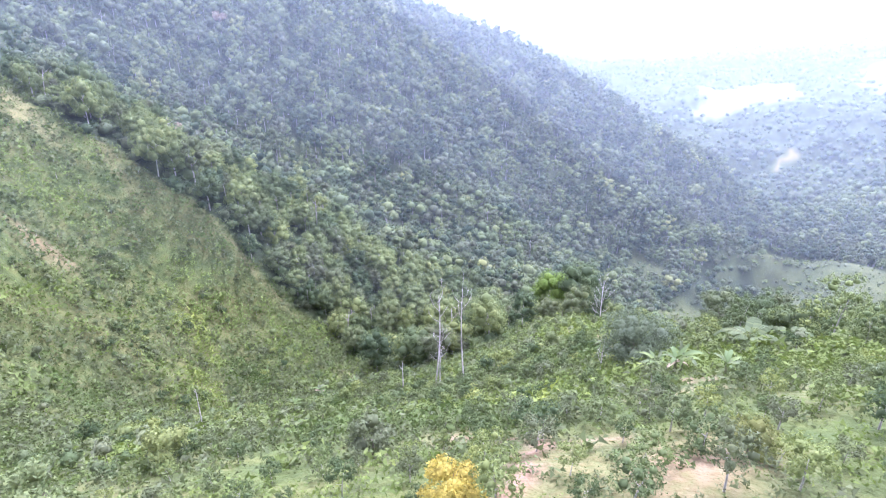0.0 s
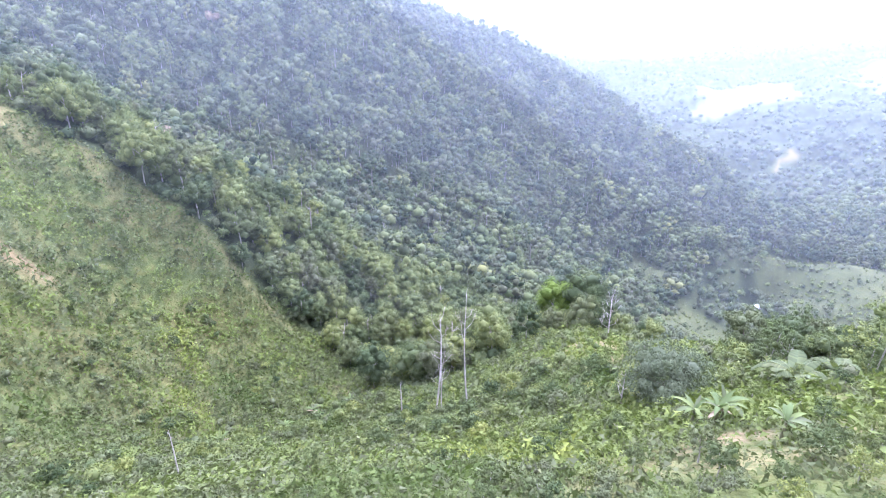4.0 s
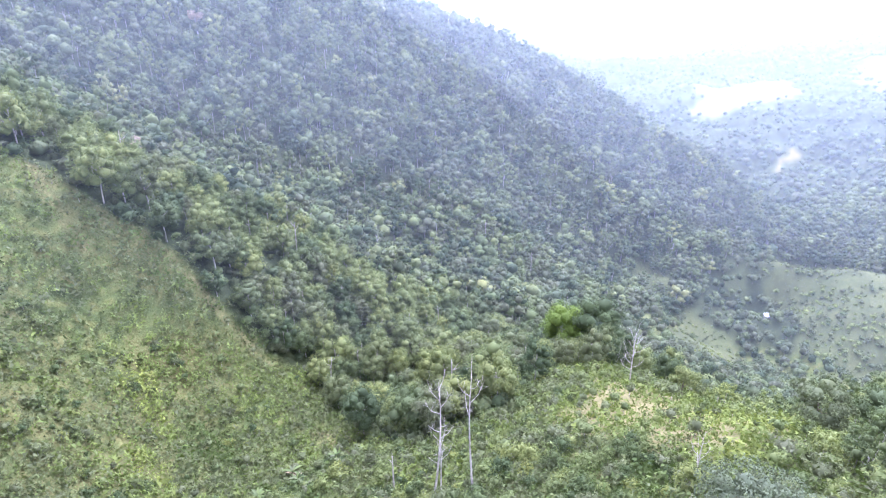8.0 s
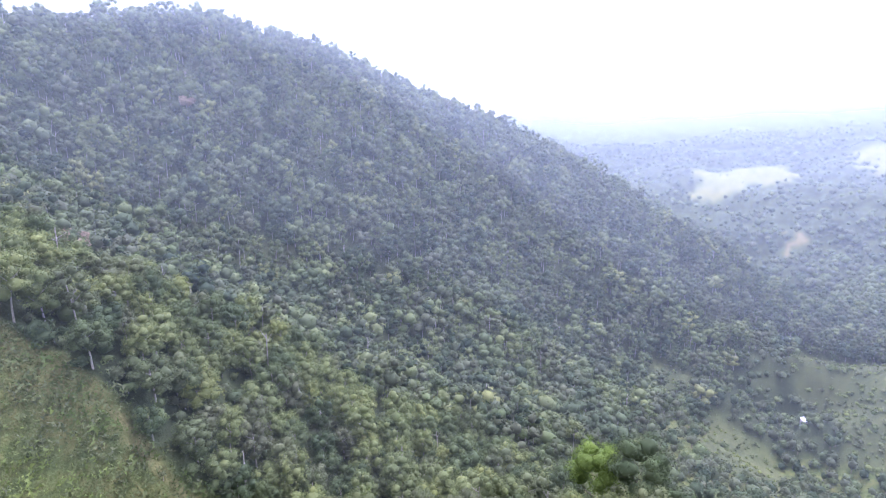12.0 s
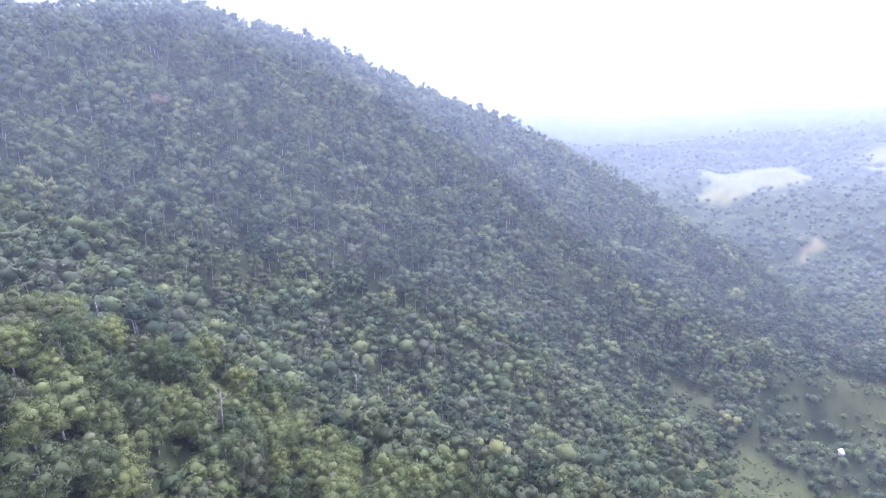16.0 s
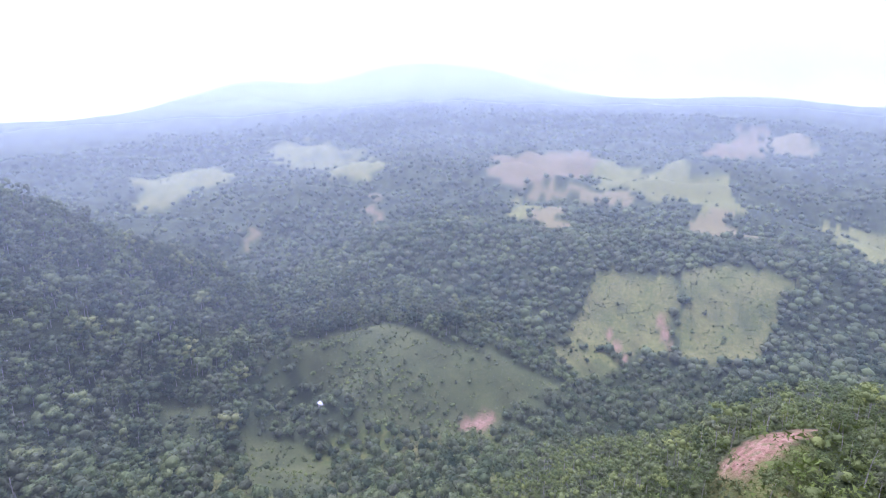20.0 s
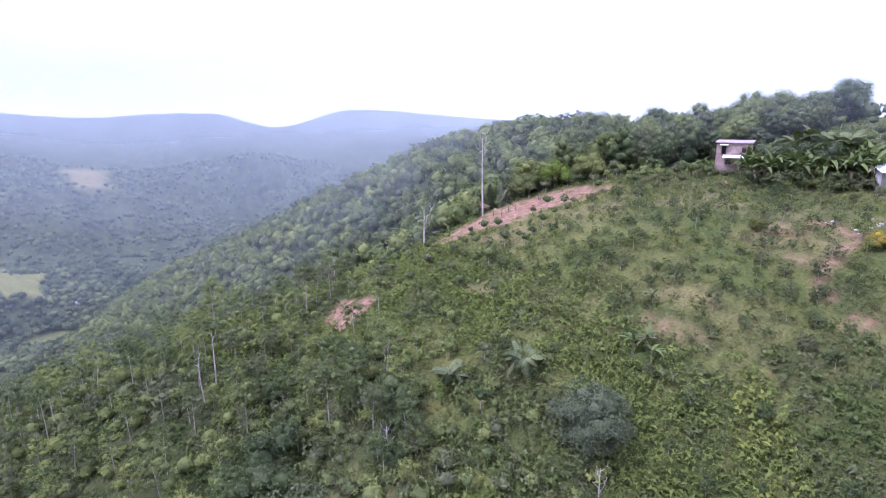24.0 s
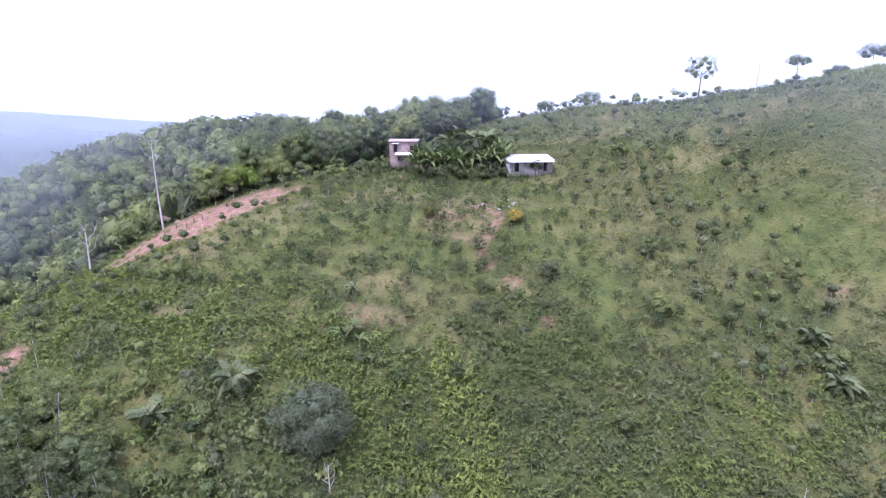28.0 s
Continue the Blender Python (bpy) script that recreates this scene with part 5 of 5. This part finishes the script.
leafy("yellow_bush", 0.5, 18.4, 1.0, 1.5, 1.9, 9, 1500, 0.17, YELLOW_LEAF, DARK_BARK, 1, "yellow-leaved bush on the slope below the houses", "bush")
leafy("olive_bush", 14.6, 21, 0.9, 1.2, 1.7, 9, 1300, 0.14, OLIVE_LEAF, DARK_BARK, 28, "dull yellow-green bush on the house slope", "bush")
leafy("dark_tree", 22.4, 57.9, 2.8, 4.4, 6.6, 22, 5200, 0.27, GREY_LEAF, DARK_BARK, 2, "broad grey-green tree with a dark hollow crown", "tree", 0.5)
leafy("lime_tree", 33, 175, 14.5, 7.0, 15, 16, 2200, 0.55, LIME_LEAF, DARK_BARK, 3, "bright lime-green leafy tree on the spur's end")
leafy("dark_green_tree", 41, 168, 15.5, 7.2, 16, 16, 2200, 0.55, TREE_LEAF, DARK_BARK, 4, "dark dense leafy tree on the spur's end")
leafy("pink_tree", -176, 418, 12, 5.5, 6, 7, 400, 1.1, PINK_LEAF, BARK, 5, "pale pinkish flowering tree in the mountain forest")
leafy("pink_tree", -112, 207, 10, 4.2, 5, 7, 400, 0.9, PINK_LEAF, BARK, 6, "pinkish half-bare tree at the forest edge")
leafy("skyline_tree", -45.8, -42.1, 7, 4.2, 6.5, 11, 1100, 0.32, TREE_LEAF, DARK_BARK, 7, "layered spreading tree on the skyline", "tree", 0.42)
leafy("skyline_tree", -77.7, -61.6, 5.6, 3.2, 2.4, 11, 1100, 0.32, TREE_LEAF, DARK_BARK, 8, "small umbrella-shaped tree on the skyline", "tree", 0.42)
leafy("skyline_bush", -19.3, -52.4, 1.6, 3.9, 3.2, 11, 1100, 0.32, TREE_LEAF, DARK_BARK, 9, "wide rounded bush on the skyline", "bush", 0.42)
leafy("skyline_bush", -7.6, -53.3, 1.4, 2.8, 2.6, 11, 1100, 0.32, TREE_LEAF, DARK_BARK, 10, "low rounded bush on the skyline", "bush", 0.42)
leafy("skyline_tree", -99.7, -66.7, 4.5, 4.6, 3.4, 11, 1100, 0.32, TREE_LEAF, DARK_BARK, 11, "wide flat-topped tree on the skyline", "tree", 0.42)
leafy("skyline_bush", -90.8, -65.3, 1.4, 2.4, 2.4, 11, 1100, 0.32, TREE_LEAF, DARK_BARK, 12, "low bush on the skyline", "bush", 0.42)
leafy("gully_tree", -21.5, 20.7, 2.6, 1.6, 3.8, 7, 546, 0.29, TREE_LEAF, DARK_BARK, 13, "upright dark tree on the slope")
leafy("gully_tree", -21.3, 31.5, 2.0, 1.7, 3.0, 7, 546, 0.29, TREE_LEAF, DARK_BARK, 14, "dark leafy small tree on the slope")
leafy("gully_tree", -5, 28.7, 1.8, 1.6, 2.0, 7, 546, 0.26, TREE_LEAF, DARK_BARK, 15, "dark leafy small tree near the path")
leafy("gully_tree", -14, 47.7, 2.2, 1.4, 3.2, 7, 546, 0.26, TREE_LEAF, DARK_BARK, 16, "dark slender tree low on the slope")
leafy("gully_tree", -44.2, 20.1, 3.0, 1.8, 4.2, 7, 546, 0.29, TREE_LEAF, DARK_BARK, 17, "dark upright tree in the gully")
leafy("dark_tree", 45.5, 66.3, 3.2, 3.2, 4.4, 10, 1040, 0.37, TREE_LEAF, DARK_BARK, 18, "dark dense tree over the bare soil bank")
leafy("dark_tree", 72, 42.6, 2.8, 2.2, 4.2, 8, 780, 0.34, TREE_LEAF, DARK_BARK, 19, "dark tree beside the red soil scar")
leafy("spur_tree", 44, 82, 5, 3.6, 5, 9, 910, 0.44, TREE_LEAF, DARK_BARK, 20, "rounded leafy tree on the spur's crest")
leafy("spur_tree", 52, 82, 5, 3.8, 5, 9, 910, 0.44, TREE_LEAF, DARK_BARK, 21, "rounded leafy tree on the spur's crest")
leafy("spur_tree", 57, 77, 4.4, 3.4, 4.6, 9, 910, 0.44, TREE_LEAF, DARK_BARK, 22, "light green leafy tree on the spur's crest")
leafy("spur_tree", 62, 163, 13, 3.4, 7, 9, 1000, 0.45, TREE_LEAF, DARK_BARK, 30, "dark rounded tree on the far side of the spur")
leafy("spur_tree", 45, 119, 4.6, 2.4, 4.6, 8, 780, 0.40, TREE_LEAF, DARK_BARK, 23, "dark rounded tree behind the grassy knoll")
leafy("hedge_tree", 58.9, 0.1, 3.2, 3.8, 4.2, 9, 910, 0.40, LIME_LEAF, DARK_BARK, 24, "light green leafy tree along the dug soil")
leafy("hedge_tree", 52.3, -2.9, 3.2, 3.9, 4.4, 9, 910, 0.40, TREE_LEAF, DARK_BARK, 25, "green leafy tree along the dug soil")
leafy("hedge_tree", 64.9, 3.6, 2.8, 3.2, 3.8, 9, 910, 0.40, TREE_LEAF, DARK_BARK, 26, "green leafy tree along the dug soil")
for k, (u, v) in enumerate(((-9, -9), (-4.5, -10), (0.5, -9.5), (-7, -12.5))):
    leafy("grove_tree", *on_hill(u, v), 3.6 + 0.5 * (k % 2), 3.0, 5.0, 10, 1300, 0.3, GREY_LEAF, DARK_BARK, 40 + k, "tall leafy tree standing in the banana grove", "tree", 0.55)
leafy("house_tree", -3.7, -4.3, 2.4, 1.3, 2.0, 6, 320, 0.3, TREE_LEAF, DARK_BARK, 27, "small leafy tree before the long house")


plant_many("grove_bush", BUSHES, SHRUB_LEAF, DARK_BARK, [on_hill(-15 + 1.5 * k + 0.5 * math.sin(k * 7), -3.4 + 0.7 * math.sin(k * 5) - 0.06 * k) for k in range(13)], [1.25 + 0.35 * math.sin(k * 3) for k in range(13)],
           lambda px, py, s: "dense leafy bush at the front of the banana grove", "bush", "bushes of the banana grove", 11)


# ---- houses ----
BLOCK = plain("grey_block_wall", (0.36, 0.33, 0.31), (0.52, 0.49, 0.47), 1.4)
BRICK = plain("dull_brick_wall", (0.25, 0.18, 0.16), (0.38, 0.29, 0.26), 1.6)
ZINC = plain("white_zinc_sheet", (0.72, 0.73, 0.75), (0.86, 0.86, 0.88), 0.8, 0.45, 0.01, 0.0)
RUST = plain("weathered_zinc_sheet", (0.28, 0.22, 0.20), (0.45, 0.38, 0.36), 1.0, 0.6)
PLANK = plain("weathered_planks", (0.13, 0.10, 0.08), (0.26, 0.21, 0.17), 4.0)
# Near-black panel colour that paints the shade inside the rooms.
DARK_ROOM = plain("dark_room_shade", (0.03, 0.03, 0.03), (0.06, 0.055, 0.05), 3.0)


def boxes(blocks):
    """Rectangular blocks (x0, x1, y0, y1, z0, z1) as one mesh."""
    out = []
    for x0, x1, y0, y1, z0, z1 in blocks:
        v = np.array([(x, y, z) for x in (x0, x1) for y in (y0, y1) for z in (z0, z1)], float)
        f = np.array([[0, 1, 3], [0, 3, 2], [4, 6, 7], [4, 7, 5], [0, 4, 5], [0, 5, 1], [2, 3, 7], [2, 7, 6], [0, 2, 6], [0, 6, 4], [1, 5, 7], [1, 7, 3]])
        out.append((v, f))
    return join(out)


def wall_mesh(width, low, high, y0, y1, openings):
    """A wall along x in one piece, with openings (x0, x1, z0, z1) through it."""
    xs = sorted({-width / 2, width / 2, *(o[0] for o in openings), *(o[1] for o in openings)})
    zs = sorted({low, high, *(o[2] for o in openings), *(o[3] for o in openings)})
    nx, nz = len(xs), len(zs)
    v = np.array([(x, y, z) for y in (y0, y1) for x in xs for z in zs], float)
    at = lambda i, k, side: side * nx * nz + i * nz + k

    def solid(i, k):
        if not (0 <= i < nx - 1 and 0 <= k < nz - 1):
            return False
        x, z = (xs[i] + xs[i + 1]) / 2, (zs[k] + zs[k + 1]) / 2
        return not any(a < x < b and c < z < d for a, b, c, d in openings)

    quads = []
    for i in range(nx - 1):
        for k in range(nz - 1):
            if solid(i, k):
                for side in (0, 1):
                    quads.append([at(i, k, side), at(i + 1, k, side), at(i + 1, k + 1, side), at(i, k + 1, side)])
                for di, dk, p, q in ((-1, 0, (i, k), (i, k + 1)), (1, 0, (i + 1, k), (i + 1, k + 1)), (0, -1, (i, k), (i + 1, k)), (0, 1, (i, k + 1), (i + 1, k + 1))):
                    if not solid(i + di, k + dk):
                        quads.append([at(*p, 0), at(*q, 0), at(*q, 1), at(*p, 1)])
    q = np.array(quads)
    return v, np.concatenate([q[:, [0, 1, 2]], q[:, [0, 2, 3]]])


def corrugated(width, depth, z_front, z_back, waves, mat, name="roof"):
    """A wavy sheet roof with thickness, sloping from back to front."""
    n = waves * 4
    xs = np.linspace(-width / 2, width / 2, n + 1)
    w = 0.03 * np.cos(np.arange(n + 1) * math.pi / 2)
    v = []
    for y, z in ((depth / 2, z_front), (-depth / 2, z_back)):
        for lift in (0.0, 0.02):
            v += [(a, y, z + b + lift) for a, b in zip(xs, w)]
    m = n + 1
    f = []
    for i in range(n):
        for a, b in ((m, 3 * m), (2 * m, 0), (0, m), (3 * m, 2 * m)):
            f += [[a + i, a + i + 1, b + i + 1], [a + i, b + i + 1, b + i]]
    return mesh_from(name, np.array(v), np.array(f), [mat])


def house(name, width, depth, height, wall_mat, openings, roof_mat, rise, seed):
    base = new(name)
    t = 0.15
    part("front_wall", mesh_from("front_wall", *wall_mesh(width, -0.8, height, depth / 2 - t, depth / 2, openings), [wall_mat]), base)
    part("back_wall", mesh_from("back_wall", *boxes([(-width / 2, width / 2, -depth / 2, -depth / 2 + t, -0.8, height + rise)]), [wall_mat]), base)
    for s in (-1, 1):
        a, b = sorted((s * width / 2, s * (width / 2 - t)))
        part("side_wall", mesh_from("side_wall", *boxes([(a, b, -depth / 2 + t, depth / 2 - t, -0.8, height)]), [wall_mat]), base)
    part("roof", corrugated(width + 0.7, depth + 0.9, height + 0.06, height + rise + 0.06, 14, roof_mat), base)
    # Each opening gets a dark panel in place of the shaded interior.
    for a, b, z0, z1 in openings:
        kind = "door" if z0 < 0.2 else "window"
        leaf = part(kind, mesh_from(kind, *boxes([(a + 0.06, b - 0.06, depth / 2 - 0.11, depth / 2 - 0.07, z0 + 0.04, z1 - 0.06)]), [DARK_ROOM]), base, "panel painted dark like the unlit room behind an open " + kind)
        part("frame", mesh_from("frame", *boxes([(a, a + 0.06, depth / 2 - 0.13, depth / 2 + 0.02, z0, z1), (b - 0.06, b, depth / 2 - 0.13, depth / 2 + 0.02, z0, z1), (a + 0.06, b - 0.06, depth / 2 - 0.13, depth / 2 + 0.02, z1 - 0.06, z1)]), [PLANK]), leaf)
    return base


def set_house(ob, x, y, turn):
    ob.matrix_basis = pose(x, y, float(ground_height(x, y)) + 0.15, 0, 0, turn)
    return ob


long_house = house("long_house", 9.4, 5.0, 2.3, BLOCK, [(-3.6, -2.8, 0.05, 2.0), (-0.9, 0.1, 0.9, 1.8), (2.4, 3.3, 0.05, 2.0)], ZINC, 0.9, 1)
set_house(long_house, -2, -7.1, 13)
for x in (-4.4, -1.5, 1.5, 4.4):
    part("post", mesh_from("post", *limb([(x, 3.4, -1.2), (x, 3.4, 2.15)], [0.06, 0.05], 6), [PLANK]), long_house)
part("porch_roof", corrugated(9.6, 1.6, 0, 0, 12, ZINC, "porch_roof"), long_house, "white zinc porch sheet").matrix_basis = pose(0, 3.1, 2.2, -7)
tagged(long_house, "long low grey block house with a white zinc roof", "house")

tall_house = house("two_storey_house", 6.2, 4.6, 5.2, BRICK, [(-2.3, -1.5, 3.3, 4.3), (1.3, 2.2, 2.9, 4.7), (-2.2, -1.3, 0.05, 2.0), (0.2, 1.2, 0.9, 1.9)], RUST, 0.4, 2)
set_house(tall_house, 26.1, -14.6, 6).location.z += 0.7
part("porch_roof", corrugated(4.6, 2.0, 0, 0, 9, ZINC, "porch_roof"), tall_house, "white zinc lean-to roof").matrix_basis = pose(-0.6, 3.2, 2.6, -14)
part("awning", corrugated(1.6, 0.9, 0, 0, 4, ZINC, "awning"), tall_house, "small white zinc awning").matrix_basis = pose(1.7, 2.7, 4.85, -14)
for x in (-2.8, 1.6):
    part("post", mesh_from("post", *limb([(x, 4.0, -1.6), (x, 4.0, 2.4)], [0.06, 0.05], 6), [PLANK]), tall_house)
tagged(tall_house, "small two-storey brick house with a white lean-to roof", "house")

shed = house("shed", 6, 4, 1.9, BRICK, [(-0.5, 0.4, 0.05, 1.8)], RUST, 0.5, 3)
set_house(shed, 21, -19.5, 9)
tagged(shed, "low brown shed behind the two-storey house", "shed")

for x, y, mat, text in ((225, 379, ZINC, "tiny far hut with a white roof among trees"), (672, 520, RUST, "tiny far hut with a rusty red roof"), (702, -86, ZINC, "tiny far house with a white roof")):
    hut = house("far_hut", 3.4, 3, 2.2, BLOCK, [(-0.5, 0.5, 0.05, 2.0)], mat, 1.0, 5)
    set_house(hut, x, y, 200)
    tagged(hut, text, "hut")

# stakes and stumps on the dug soil, and stones by the path
r = np.random.RandomState(90)
for k in range(9):
    x, y = 34 + r.uniform(0, 20), -1.5 + r.uniform(-1.2, 2.2)
    x, y = on_hill(x, y + (x - 46) * 0.5 + 5)
    post = new("stump", mesh_from("stump", *limb([(0, 0, -0.2), (0.02, 0, 0.5), (0.05, 0.02, r.uniform(0.8, 1.6))], [0.09, 0.08, 0.05], 6), [DARK_BARK]))
    tagged(stand(post, x, y, 0, 1, 0.0), "short dark burnt stump on the dug soil", "stump", "stumps on the dug soil")
for k in range(14):
    v, f = BALL[2]
    stone = new("stone", mesh_from("stone", v * (1 + r.uniform(-0.2, 0.2, (len(v), 1))) * [0.28, 0.22, 0.16], f, [BLOCK]))
    tagged(stand(stone, *on_hill(-12 + r.normal(0, 2.6), 14 + r.normal(0, 1.0)), k * 40, r.uniform(0.6, 1.3), 0.02), "pale grey stone beside the soil path", "stone", "stones by the path")
